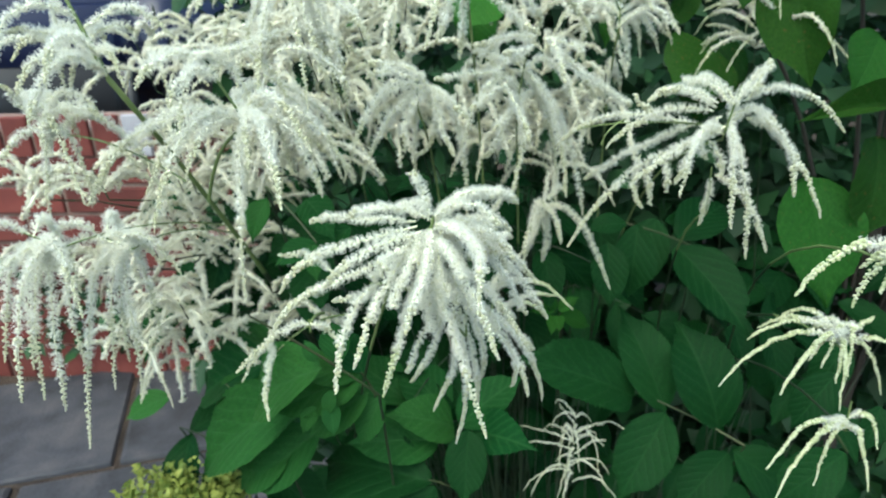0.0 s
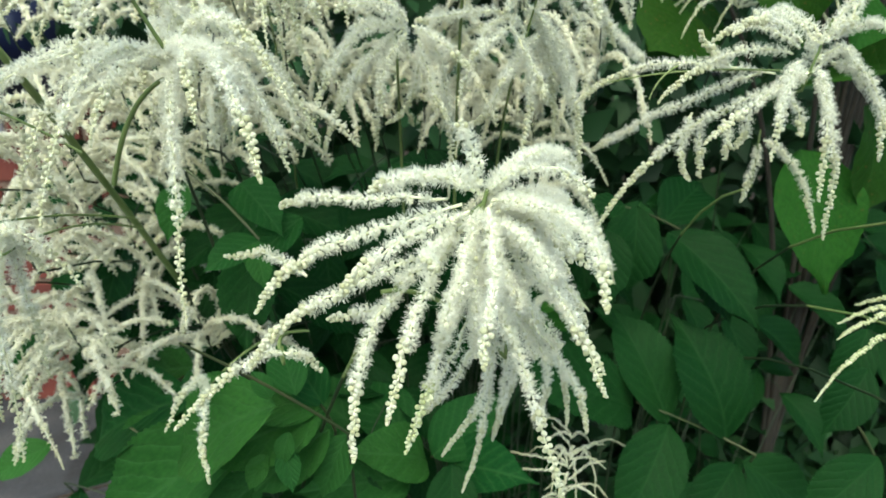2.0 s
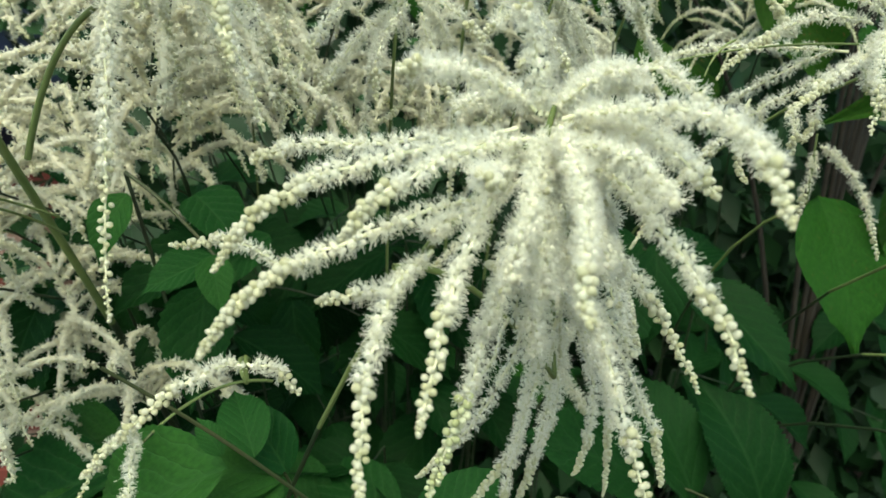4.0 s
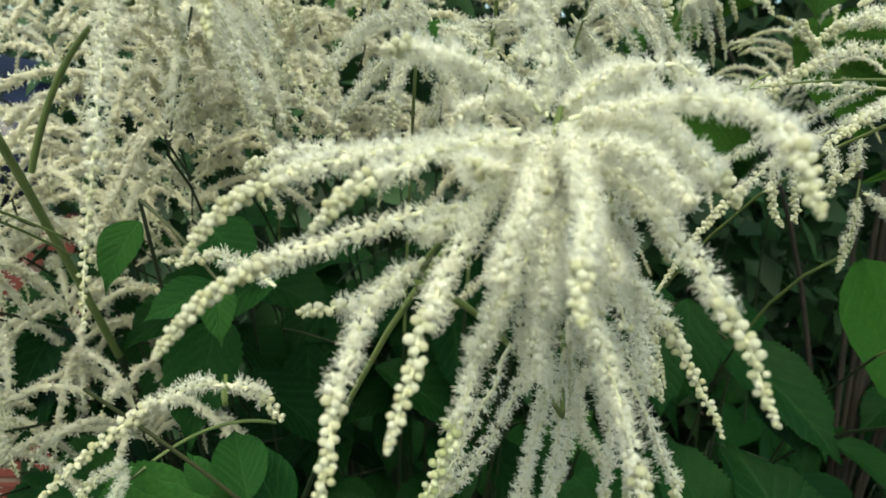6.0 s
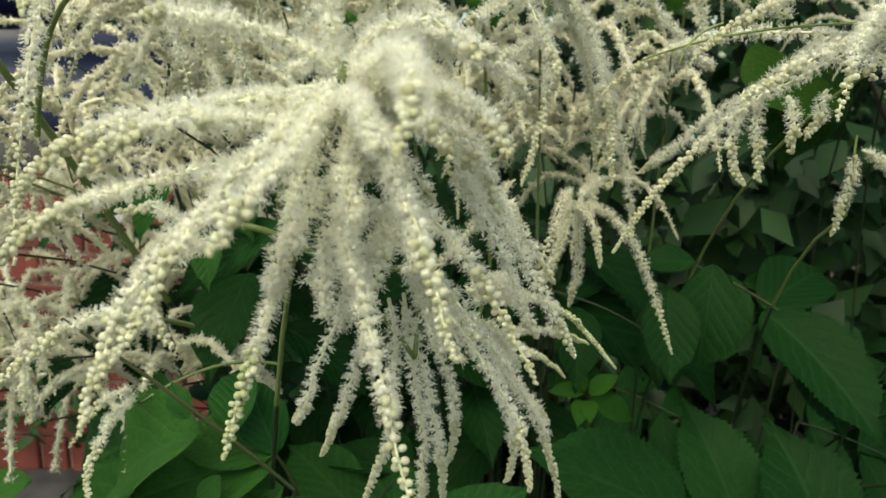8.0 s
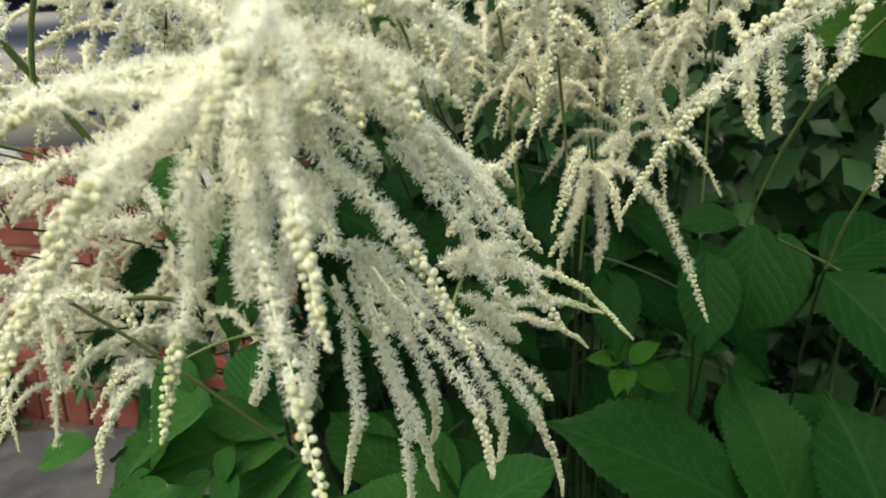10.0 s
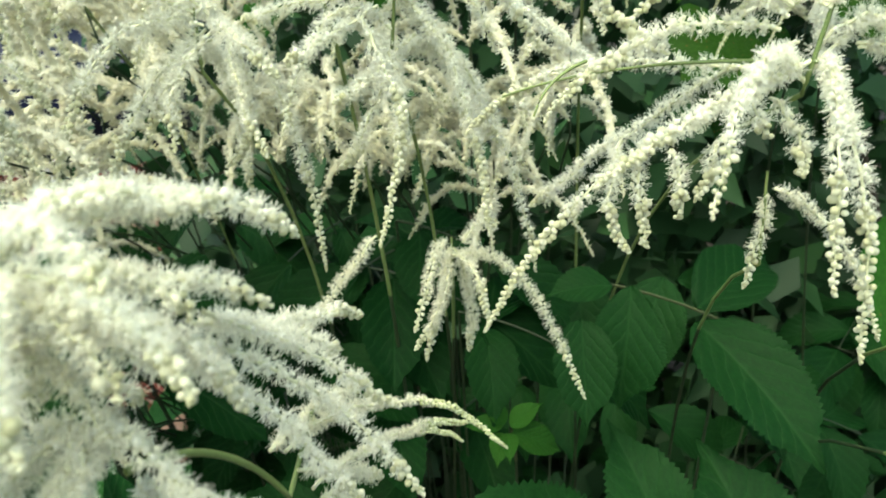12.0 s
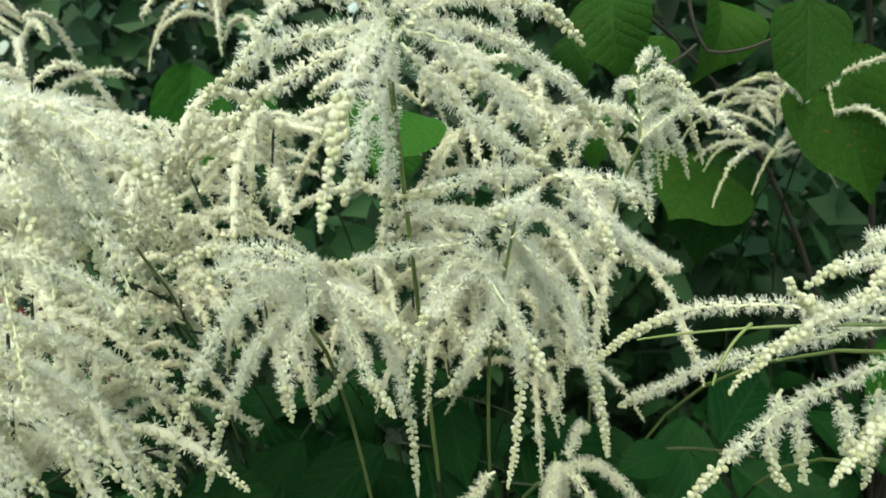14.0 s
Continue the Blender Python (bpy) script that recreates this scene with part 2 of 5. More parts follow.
# ---- flower plumes ----
def raceme(parent, origin, p0, p1, p2, rng, detail, mats, open_share, girth=1.0, round_buds=False):
    """One arching flower spike: thin axis, open florets with long stamens, then round buds in a spiral that tapers to the tip."""
    petal, bud = mats
    steps = 22
    pts, tan = along((p0, p1, p2), steps)
    wob = np.cumsum(rng.normal(0, 0.00045, (steps, 3)), 0)
    pts = pts + wob - np.linspace(0, 1, steps)[:, None] * wob[-1]
    length = float(np.linalg.norm(np.diff(pts, axis=0), axis=1).sum())
    pieces = [(*tube(pts - origin, tan, np.linspace(0.0007, 0.0003, steps), 5), 1)]

    def spot(s):
        x = s * (steps - 1)
        i = np.minimum(x.astype(int), steps - 2)
        return pts[i] + (pts[i + 1] - pts[i]) * (x - i)[:, None] - origin, tan[i]

    def fan(n, t, lean):
        side, up = frames_of(t)
        turn = np.arange(n) * 2.39996 + rng.normal(0, 0.3, n)
        return unit(np.cos(turn)[:, None] * side + np.sin(turn)[:, None] * up + lean * t)

    # open florets: a small white cup on a short foot, and a fan of stamens
    wide = girth if girth < 1 else 1.0 + (girth - 1.0) * 0.55
    n = max(4, int(length * open_share / {3: 0.00032, 2: 0.00042, 1: 0.00115}[detail]))
    s = np.clip(np.linspace(0.04, open_share + 0.03, n) + rng.normal(0, 0.01, n), 0.01, 0.99)
    c, t = spot(s)
    out = fan(n, t, 0.35)
    swell = np.clip(s / 0.12, 0.45, 1.0)
    knot = 1.0 + 0.16 * np.sin(s * length / 0.0036 * 2 * math.pi + rng.uniform(0, 6))
    foot = wide * 0.0018 * swell * knot * rng.uniform(0.5, 1.15, n)
    centre = c + out * foot[:, None]
    shape = BEADS[1] if detail == 3 else OCT if detail == 2 else TET
    pieces.append((*grains(centre, out, wide * {3: 0.00092, 2: 0.00098, 1: 0.0011}[detail] * rng.uniform(0.6, 1.3, n), shape, 0.75), 0))
    hair = wide * {3: 0.0027, 2: 0.0026, 1: 0.0026}[detail]
    pieces.append((*filaments(centre, out, {3: 11, 2: 9, 1: 5}[detail], hair, {3: 0.00005, 2: 0.000062, 1: 0.00015}[detail], rng), 0))
    if detail == 1:
        k = np.linspace(0, 1, steps)
        core = wide * 0.0016 * np.clip((1.0 - k) / 0.2, 0.15, 1.0) ** 0.5 * np.clip(k / 0.1, 0.3, 1.0) * np.where(k < open_share, 1.0, 0.4)
        pieces.append((*tube(pts - origin, tan, core, 5), 0))
    v, f, slot = joined(pieces)
    ob = part("raceme", mesh_from("raceme", v, f, [petal, AXIS], slot), parent)

    # buds: full and spaced near the open part, small and crowded at the tip
    tail = length * (1 - open_share)
    x, at, size = 0.0, [], []
    while x < tail:
        u = x / tail
        r = (0.92 * girth if girth < 1 else 0.92 + (girth - 1.0) * 0.25) * (0.00134 - 0.00064 * u ** 1.2)
        at.append(open_share + (1 - open_share) * u)
        size.append(r)
        x += 2 * r / (2.9 if detail > 1 else 2.8)
    s, size = np.array(at), np.array(size)
    n = len(s)
    u = (s - open_share) / (1 - open_share)
    c, t = spot(np.clip(s, 0, 1))
    out = fan(n, t, 0.3)
    off = size * 1.35 * np.clip((1.0 - u) / 0.2, 0.15, 1.0) ** 0.7 * rng.uniform(0.8, 1.2, n)
    shape = BEADS[2] if round_buds else BEADS[1] if detail == 2 else OCT
    gv, gf = grains(c + out * off[:, None], unit(out + rng.normal(0, 0.25, (n, 3))), size * rng.uniform(0.78, 1.15, n), shape, 1.15)
    tagged(part("bud_tip", mesh_from("bud_tip", gv, gf, [bud]), ob, "round unopened buds"), kind="stuff")
    return ob


ARCHES = itertools.count(1000)


def arch(head, base, mid, tip, share=0.7, detail=3, old=False, green=False, girth=1.0):
    """One raceme of a flower head, from its base over its middle to its tip."""
    rng = np.random.default_rng(next(ARCHES))
    base, mid, tip = (np.asarray(p, float) for p in (base, mid, tip))
    mats = (PETAL_OLD if old else PETAL, BUD_GREEN if green else BUD)
    raceme(head, np.array(head.location), base, 2 * mid - (base + tip) / 2, tip, rng, detail, mats, share, girth, True)


def branch(head, a, b, c, r0=0.0009, r1=0.0006):
    """A side stalk inside a flower head."""
    p, t = along((a, b, c), 14)
    v, f = tube(p - np.array(head.location), t, np.linspace(r0, r1, 14), 6)
    part("side_stalk", mesh_from("side_stalk", v, f, [STALK]), head, "thin green side stalk")


def plume(label, root, crown, axis, tips, fill, seed, detail=2, old=False, green=False, open_share=0.72,
          reach=(0.04, 0.10), drop=(0.0, 0.07), facing=None, stem_mid=None, girth=1.0, stalk=(0.0014, 0.0005)):
    """A flower head: stalk from the ground, short axis at the crown, arching racemes.
    tips: centimetres from the crown to each raceme's tip, and how far its arch rises."""
    rng = np.random.default_rng(seed)
    crown, axis, root = (np.asarray(p, float) for p in (crown, axis, root))
    empty = thing("flower_plume", tuple(root), label, "flower", "goat's beard flower plumes")
    top = crown + axis
    low = crown - axis * 0.8
    mid = np.array([low[0] * 0.55 + root[0] * 0.45, max(low[1] + 0.24, root[1]), low[2] * 0.86]) 
    if stem_mid is not None:
        mid = np.asarray(stem_mid, float)
    a, ta = along((root, mid, low), 16)
    b, tb = along((low, crown, top), 10)
    line = np.concatenate([a, b[1:]])
    v, f = tube(line - root, np.concatenate([ta, tb[1:]]), np.linspace(*stalk, 25), 7)
    # shade painted on: stalks darker below 0.78 m, background stalks dark throughout
    lit_part = (v[f[:, 0], 2] + root[2] > 0.78) if detail > 1 else np.zeros(len(f), bool)
    part("stalk", mesh_from("stalk", v, f, [LEAF_AND_SHADED_STALK, STALK], lit_part), empty, "slender green stalk")
    mats = (PETAL_OLD if old else PETAL, BUD_GREEN if green else BUD)

    def one(tip, rise, s):
        p0 = low + (top - low) * s
        flat = np.array([tip[0] - p0[0], tip[1] - p0[1], 0.0])
        p1 = p0 + flat * 0.58 + np.array([0, 0, rise])
        raceme(empty, root, p0, p1, tip, rng, detail, mats, float(np.clip(open_share + rng.normal(0, 0.08), 0.15, 0.97)), girth)

    for x, y, z, rise in tips:
        tip = crown + np.array([x, y, z]) / 100
        s = float(np.clip(0.45 + z / 12 + rng.normal(0, 0.12), 0.05, 0.95))
        one(tip, rise / 100, s)
    for k in range(fill):
        az = rng.uniform(0, 2 * math.pi) if facing is None else radians(facing[0]) + rng.uniform(-1, 1) * radians(facing[1])
        s = rng.uniform(0.0, 1.0)
        r = rng.uniform(*reach) * (1.15 - 0.55 * s)
        p0 = low + (top - low) * s
        tip = p0 + np.array([math.cos(az) * r, math.sin(az) * r, -rng.uniform(*drop)])
        one(tip, 0.38 * r + rng.uniform(0, 0.018), s)
    return empty


head = plume("white goat's beard plume with open fluffy florets, arching over broad leaves",
             (-0.200, 1.000, 0.000), (0.029, 0.439, 0.941), (0.001, -0.001, 0.006), [], 0, 11,
             stalk=(0.0014, 0.0008), stem_mid=(-0.053, 0.560, 0.853))
arch(head, (0.021, 0.440, 0.940), (-0.030, 0.430, 0.930), (-0.055, 0.423, 0.908), .55)
arch(head, (0.023, 0.438, 0.939), (-0.008, 0.420, 0.932), (-0.026, 0.408, 0.919), .6)
arch(head, (0.013, 0.440, 0.922), (-0.034, 0.425, 0.908), (-0.058, 0.414, 0.890), .5)
arch(head, (0.026, 0.440, 0.946), (0.005, 0.430, 0.955), (-0.013, 0.414, 0.955), .85)
arch(head, (0.027, 0.440, 0.944), (0.025, 0.440, 0.959), (0.020, 0.438, 0.973), .9)
arch(head, (0.032, 0.435, 0.944), (0.052, 0.400, 0.949), (0.056, 0.371, 0.930), .78)
arch(head, (0.037, 0.440, 0.942), (0.049, 0.420, 0.942), (0.060, 0.405, 0.929), .85)
arch(head, (0.036, 0.435, 0.934), (0.051, 0.410, 0.920), (0.065, 0.390, 0.887), .7)
arch(head, (0.041, 0.450, 0.911), (0.062, 0.447, 0.893), (0.083, 0.443, 0.861), .55)
arch(head, (0.029, 0.430, 0.942), (0.025, 0.400, 0.927), (0.020, 0.375, 0.910), .75)
arch(head, (0.017, 0.430, 0.930), (0.000, 0.410, 0.908), (-0.010, 0.390, 0.881), .6)
arch(head, (-0.001, 0.435, 0.910), (-0.017, 0.415, 0.890), (-0.022, 0.395, 0.862), .6)
arch(head, (0.033, 0.430, 0.912), (0.041, 0.415, 0.887), (0.058, 0.405, 0.827), .7)
arch(head, (-0.005, 0.445, 0.898), (-0.018, 0.445, 0.896), (-0.032, 0.445, 0.893), .6)
arch(head, (0.018, 0.460, 0.936), (-0.027, 0.480, 0.932), (-0.052, 0.490, 0.924), .7)
arch(head, (0.018, 0.435, 0.933), (0.007, 0.415, 0.932), (0.008, 0.400, 0.933), .8)
arch(head, (0.027, 0.435, 0.937), (0.017, 0.410, 0.926), (0.011, 0.400, 0.912), .97)
arch(head, (0.032, 0.435, 0.933), (0.035, 0.420, 0.923), (0.039, 0.415, 0.910), .97)
arch(head, (0.024, 0.440, 0.934), (0.024, 0.420, 0.919), (0.024, 0.415, 0.904), .97)
arch(head, (0.033, 0.430, 0.938), (0.040, 0.410, 0.937), (0.047, 0.400, 0.928), .97)
arch(head, (0.021, 0.440, 0.931), (0.005, 0.430, 0.922), (-0.003, 0.425, 0.917), .97)
arch(head, (0.030, 0.440, 0.922), (0.018, 0.430, 0.903), (0.013, 0.430, 0.888), .97)
arch(head, (0.034, 0.440, 0.920), (0.028, 0.430, 0.900), (0.027, 0.430, 0.882), .97)
arch(head, (0.030, 0.445, 0.943), (0.045, 0.450, 0.953), (0.061, 0.460, 0.951), .97)
arch(head, (0.027, 0.445, 0.944), (0.018, 0.455, 0.947), (0.008, 0.460, 0.943), .97)
arch(head, (0.032, 0.440, 0.944), (0.056, 0.462, 0.952), (0.077, 0.487, 0.937), 0.88)
arch(head, (0.032, 0.438, 0.940), (0.053, 0.452, 0.940), (0.073, 0.475, 0.924), 0.85)
arch(head, (0.033, 0.437, 0.938), (0.056, 0.436, 0.940), (0.073, 0.430, 0.925), 0.75)
arch(head, (0.034, 0.440, 0.930), (0.057, 0.452, 0.926), (0.070, 0.460, 0.906), 0.80)
arch(head, (0.030, 0.440, 0.944), (0.047, 0.450, 0.957), (0.067, 0.465, 0.950), 0.90)
arch(head, (0.020, 0.436, 0.905), (0.008, 0.428, 0.872), (-0.003, 0.428, 0.838), 0.5, green=True)
branch(head, (0.002, 0.482, 0.894), (-0.004, 0.452, 0.906), (0.029, 0.440, 0.941), 0.0010, 0.0008)
rf = np.random.default_rng(141)
for k in range(9):
    base = np.array((0.029, 0.440, 0.944 - 0.003 * k))
    az, far = radians(-25 + 12 * k), rf.uniform(0.030, 0.044)
    tip = base + np.array((math.cos(az) * far, math.sin(az) * far, rf.uniform(-0.022, 0.004)))
    arch(head, base, (base + tip) / 2 + np.array((0, 0, far * 0.25)), tip, 0.9, 2)

head = plume("white goat's beard plume hanging in long thin tassels",
             (-0.010, 0.452, 0.900), (0.045, 0.470, 0.868), (0.000, 0.004, 0.014), [], 0, 12,
             stalk=(0.0011, 0.0007), stem_mid=(0.015, 0.462, 0.900))
arch(head, (0.052, 0.469, 0.879), (0.084, 0.512, 0.822), (0.098, 0.541, 0.760), 0.6, 2, girth=0.8)
arch(head, (0.042, 0.460, 0.880), (0.048, 0.492, 0.821), (0.050, 0.522, 0.769), 0.6, 2, girth=0.8)
arch(head, (0.037, 0.460, 0.879), (0.034, 0.477, 0.828), (0.019, 0.500, 0.778), 0.6, 2, girth=0.8)
arch(head, (0.041, 0.469, 0.873), (0.043, 0.505, 0.801), (0.033, 0.520, 0.735), 0.6, 2, girth=0.8)
arch(head, (0.052, 0.453, 0.884), (0.075, 0.459, 0.845), (0.083, 0.460, 0.818), 0.6, 2, girth=0.8)
arch(head, (0.054, 0.474, 0.873), (0.076, 0.508, 0.817), (0.074, 0.520, 0.786), 0.6, 2, girth=0.8)
arch(head, (0.026, 0.456, 0.882), (0.012, 0.460, 0.845), (0.009, 0.460, 0.836), 0.6, 2, girth=0.8)
arch(head, (0.045, 0.465, 0.880), (0.054, 0.495, 0.829), (0.050, 0.510, 0.796), 0.6, 2, girth=0.8)
arch(head, (0.032, 0.460, 0.882), (0.020, 0.477, 0.837), (0.004, 0.500, 0.802), 0.6, 2, girth=0.8)

rf = np.random.default_rng(140)
for k in range(15):
    base = np.array((0.029, 0.440, 0.936)) + np.array((0.014, 0.022, -0.050)) * rf.uniform(0, 1)
    az, far = radians(rf.uniform(170, 370)), rf.uniform(0.014, 0.030)
    tip = base + np.array((math.cos(az) * far, math.sin(az) * far, -rf.uniform(0.004, 0.026)))
    arch(head, base, base * 0.45 + tip * 0.55 + np.array((0, 0, far * 0.3)), tip, 0.96, 2)

head = plume("cream goat's beard plume with thin yellowish racemes",
             (0.035, 0.468, 0.885), (0.062, 0.515, 0.858), (0.003, 0.008, 0.012), [], 0, 13,
             stalk=(0.0012, 0.0007), stem_mid=(0.050, 0.490, 0.885))
arch(head, (0.059, 0.510, 0.869), (0.094, 0.570, 0.846), (0.125, 0.598, 0.808), .5, 2, old=True, green=True, girth=0.7)
arch(head, (0.064, 0.520, 0.843), (0.080, 0.600, 0.812), (0.103, 0.639, 0.785), .6, 2, old=True, green=True, girth=0.7)
arch(head, (0.068, 0.520, 0.848), (0.088, 0.570, 0.835), (0.111, 0.600, 0.819), .6, 2, old=True, green=True, girth=0.7)
arch(head, (0.059, 0.510, 0.863), (0.070, 0.550, 0.855), (0.080, 0.580, 0.839), .75, 2, old=True)
arch(head, (0.058, 0.500, 0.870), (0.066, 0.530, 0.867), (0.075, 0.560, 0.860), .8, 2, old=True)
arch(head, (0.062, 0.510, 0.857), (0.072, 0.540, 0.838), (0.077, 0.560, 0.819), .8, 2, old=True)
arch(head, (0.067, 0.520, 0.840), (0.078, 0.540, 0.821), (0.092, 0.555, 0.796), .85, 2, old=True)
arch(head, (0.058, 0.470, 0.924), (0.069, 0.500, 0.901), (0.090, 0.530, 0.867), .8, 2)
arch(head, (0.056, 0.470, 0.918), (0.074, 0.500, 0.889), (0.099, 0.520, 0.841), .85, 2)
arch(head, (0.055, 0.460, 0.918), (0.068, 0.480, 0.896), (0.084, 0.500, 0.855), .9, 2)
arch(head, (0.058, 0.490, 0.911), (0.067, 0.530, 0.898), (0.075, 0.560, 0.886), .6, 2)
arch(head, (0.055, 0.470, 0.923), (0.063, 0.500, 0.906), (0.073, 0.530, 0.887), .9, 2)

head = plume("small cream flower spray arching out beside the stalk",
             (-0.060, 0.530, 0.840), (-0.054, 0.470, 0.862), (0.000, 0.000, 0.005), [], 0, 14,
             stalk=(0.0012, 0.0006), stem_mid=(-0.062, 0.500, 0.855))
arch(head, (-0.054, 0.470, 0.864), (-0.078, 0.465, 0.858), (-0.102, 0.459, 0.834), .45, 2)
arch(head, (-0.053, 0.470, 0.865), (-0.044, 0.470, 0.862), (-0.038, 0.470, 0.853), .6, 2)
arch(head, (-0.044, 0.500, 0.886), (-0.065, 0.510, 0.892), (-0.085, 0.520, 0.890), .55, 2)

head = plume("small drooping cream flower spray",
             (-0.060, 0.640, 0.780), (-0.117, 0.582, 0.778), (-0.001, -0.001, 0.001), [], 0, 15,
             stalk=(0.0010, 0.0006), stem_mid=(-0.090, 0.620, 0.795))
arch(head, (-0.118, 0.580, 0.780), (-0.114, 0.545, 0.782), (-0.108, 0.519, 0.754), 0.6, 2)
arch(head, (-0.118, 0.580, 0.780), (-0.124, 0.570, 0.786), (-0.139, 0.555, 0.764), 0.6, 2)
head = plume("white goat's beard plume with long arching racemes",
             (0.160, 1.000, 0.000), (0.214, 0.545, 0.975), (0.004, -0.002, 0.020),
             [(-2.8, 1.5, 2.1, 1.5), (2.2, 0.5, 3.4, 1.7)],
             5, 21, reach=(0.02, 0.05), drop=(-0.01, 0.03), open_share=0.9, stalk=(0.0012, 0.0006))
arch(head, (0.209, 0.545, 0.966), (0.157, 0.570, 0.932), (0.117, 0.580, 0.870), .6, 2, girth=1.1)
arch(head, (0.211, 0.545, 0.969), (0.177, 0.530, 0.957), (0.150, 0.520, 0.939), .6, 2, girth=1.1)
arch(head, (0.205, 0.545, 0.983), (0.175, 0.530, 0.995), (0.156, 0.520, 0.990), .45, 2, girth=1.1)
arch(head, (0.205, 0.550, 0.977), (0.168, 0.550, 0.976), (0.138, 0.555, 0.952), .6, 2, girth=1.1)
arch(head, (0.202, 0.560, 0.966), (0.150, 0.600, 0.964), (0.110, 0.614, 0.939), .6, 2, girth=1.1)
arch(head, (0.193, 0.560, 0.966), (0.166, 0.620, 0.928), (0.137, 0.660, 0.898), .85, 2, girth=1.1)
arch(head, (0.213, 0.540, 0.970), (0.212, 0.525, 0.951), (0.215, 0.520, 0.907), .65, 2, girth=1.1)
arch(head, (0.216, 0.545, 0.966), (0.221, 0.530, 0.939), (0.232, 0.535, 0.879), .6, 2, girth=1.1)
arch(head, (0.165, 0.570, 0.943), (0.162, 0.570, 0.922), (0.168, 0.570, 0.904), .5, 2, girth=1.1)
arch(head, (0.170, 0.570, 0.942), (0.170, 0.570, 0.923), (0.174, 0.570, 0.906), .5, 2, girth=1.1)
arch(head, (0.178, 0.560, 0.942), (0.180, 0.560, 0.929), (0.182, 0.560, 0.919), .5, 2, girth=1.1)
arch(head, (0.192, 0.560, 0.944), (0.190, 0.560, 0.933), (0.186, 0.560, 0.924), .5, 2, girth=1.1)
arch(head, (0.202, 0.550, 0.958), (0.209, 0.545, 0.945), (0.211, 0.540, 0.936), .6, 2, girth=1.1)
arch(head, (0.217, 0.545, 0.983), (0.219, 0.540, 0.991), (0.230, 0.540, 0.995), .8, 2, girth=1.1)
arch(head, (0.175, 0.560, 0.971), (0.163, 0.555, 0.981), (0.153, 0.550, 0.989), .4, 2, girth=1.1)
arch(head, (0.209, 0.550, 0.972), (0.195, 0.540, 0.963), (0.201, 0.540, 0.948), .85, 2, girth=1.1)
arch(head, (0.222, 0.545, 0.984), (0.255, 0.550, 0.990), (0.296, 0.565, 0.958), .6, 2)
arch(head, (0.225, 0.545, 0.988), (0.231, 0.545, 1.002), (0.235, 0.545, 1.010), .7, 2)
arch(head, (0.205, 0.545, 0.981), (0.182, 0.550, 0.993), (0.165, 0.560, 0.982), .7, 2)
arch(head, (0.226, 0.550, 0.972), (0.249, 0.545, 0.959), (0.261, 0.545, 0.920), .75, 2)
arch(head, (0.226, 0.550, 0.972), (0.259, 0.550, 0.952), (0.283, 0.550, 0.903), .55, 2)
branch(head, (0.214, 0.545, 0.968), (0.160, 0.565, 0.971), (0.125, 0.600, 0.955), 0.0007, 0.0004)
branch(head, (0.152, 0.568, 0.969), (0.138, 0.560, 0.965), (0.135, 0.560, 0.953), 0.0006, 0.0004)
head = plume("cream goat's beard flower spray, past its best",
             (0.270, 0.900, 0.000), (0.222, 0.600, 0.905), (0.000, 0.000, 0.020),
             [], 0, 22)
arch(head, (0.225, 0.600, 0.919), (0.248, 0.600, 0.900), (0.270, 0.600, 0.856), .75, 2, old=True)
arch(head, (0.222, 0.600, 0.917), (0.221, 0.600, 0.901), (0.217, 0.600, 0.879), .7, 2, old=True)
head = plume("white goat's beard plume fanning into arched racemes",
             (0.030, 0.850, 0.000), (0.005, 0.620, 0.978), (0.000, 0.000, 0.014),
             [(-1.4, 8.0, -8.7, 2.9), (-1.0, 6.0, -4.0, 1.1)],
             2, 31, reach=(0.03, 0.06), drop=(0.0, 0.04), open_share=0.85)
arch(head, (0.012, 0.618, 0.988), (-0.014, 0.612, 1.003), (-0.043, 0.609, 0.998), .6, 2, girth=1.25)
arch(head, (0.009, 0.618, 0.985), (-0.024, 0.600, 0.977), (-0.050, 0.590, 0.919), .65, 2, girth=1.25)
arch(head, (0.009, 0.620, 0.983), (-0.022, 0.615, 0.955), (-0.041, 0.610, 0.911), .6, 2, girth=1.25)
arch(head, (0.010, 0.620, 0.982), (-0.002, 0.610, 0.963), (-0.005, 0.606, 0.937), .75, 2, girth=1.25)
arch(head, (0.015, 0.620, 0.982), (0.034, 0.630, 0.951), (0.039, 0.655, 0.869), .7, 2, girth=1.25)
arch(head, (0.014, 0.615, 0.986), (0.029, 0.600, 0.978), (0.044, 0.595, 0.965), .7, 2, girth=1.25)
arch(head, (0.008, 0.625, 0.979), (-0.014, 0.630, 0.962), (-0.031, 0.640, 0.936), .7, 2, girth=1.25)
arch(head, (0.017, 0.625, 0.978), (0.015, 0.640, 0.945), (-0.002, 0.650, 0.922), .5, 2, girth=1.25)
arch(head, (0.006, 0.615, 0.989), (-0.011, 0.600, 0.997), (-0.028, 0.590, 0.996), .75, 2, girth=1.25)
arch(head, (0.017, 0.620, 0.978), (0.023, 0.610, 0.956), (0.033, 0.605, 0.934), .7, 2, girth=1.25)
head = plume("white goat's beard plume with dense fluffy racemes",
             (0.100, 0.860, 0.000), (0.083, 0.625, 0.985), (0.004, -0.010, 0.024),
             [(5.8, 6.6, -13.1, 3.1), (3.0, 6.0, -6.0, 2.0)],
             3, 32, reach=(0.03, 0.06), drop=(0.0, 0.05), open_share=0.85)
arch(head, (0.074, 0.625, 0.981), (0.083, 0.620, 0.949), (0.074, 0.610, 0.895), .6, 2, girth=1.25)
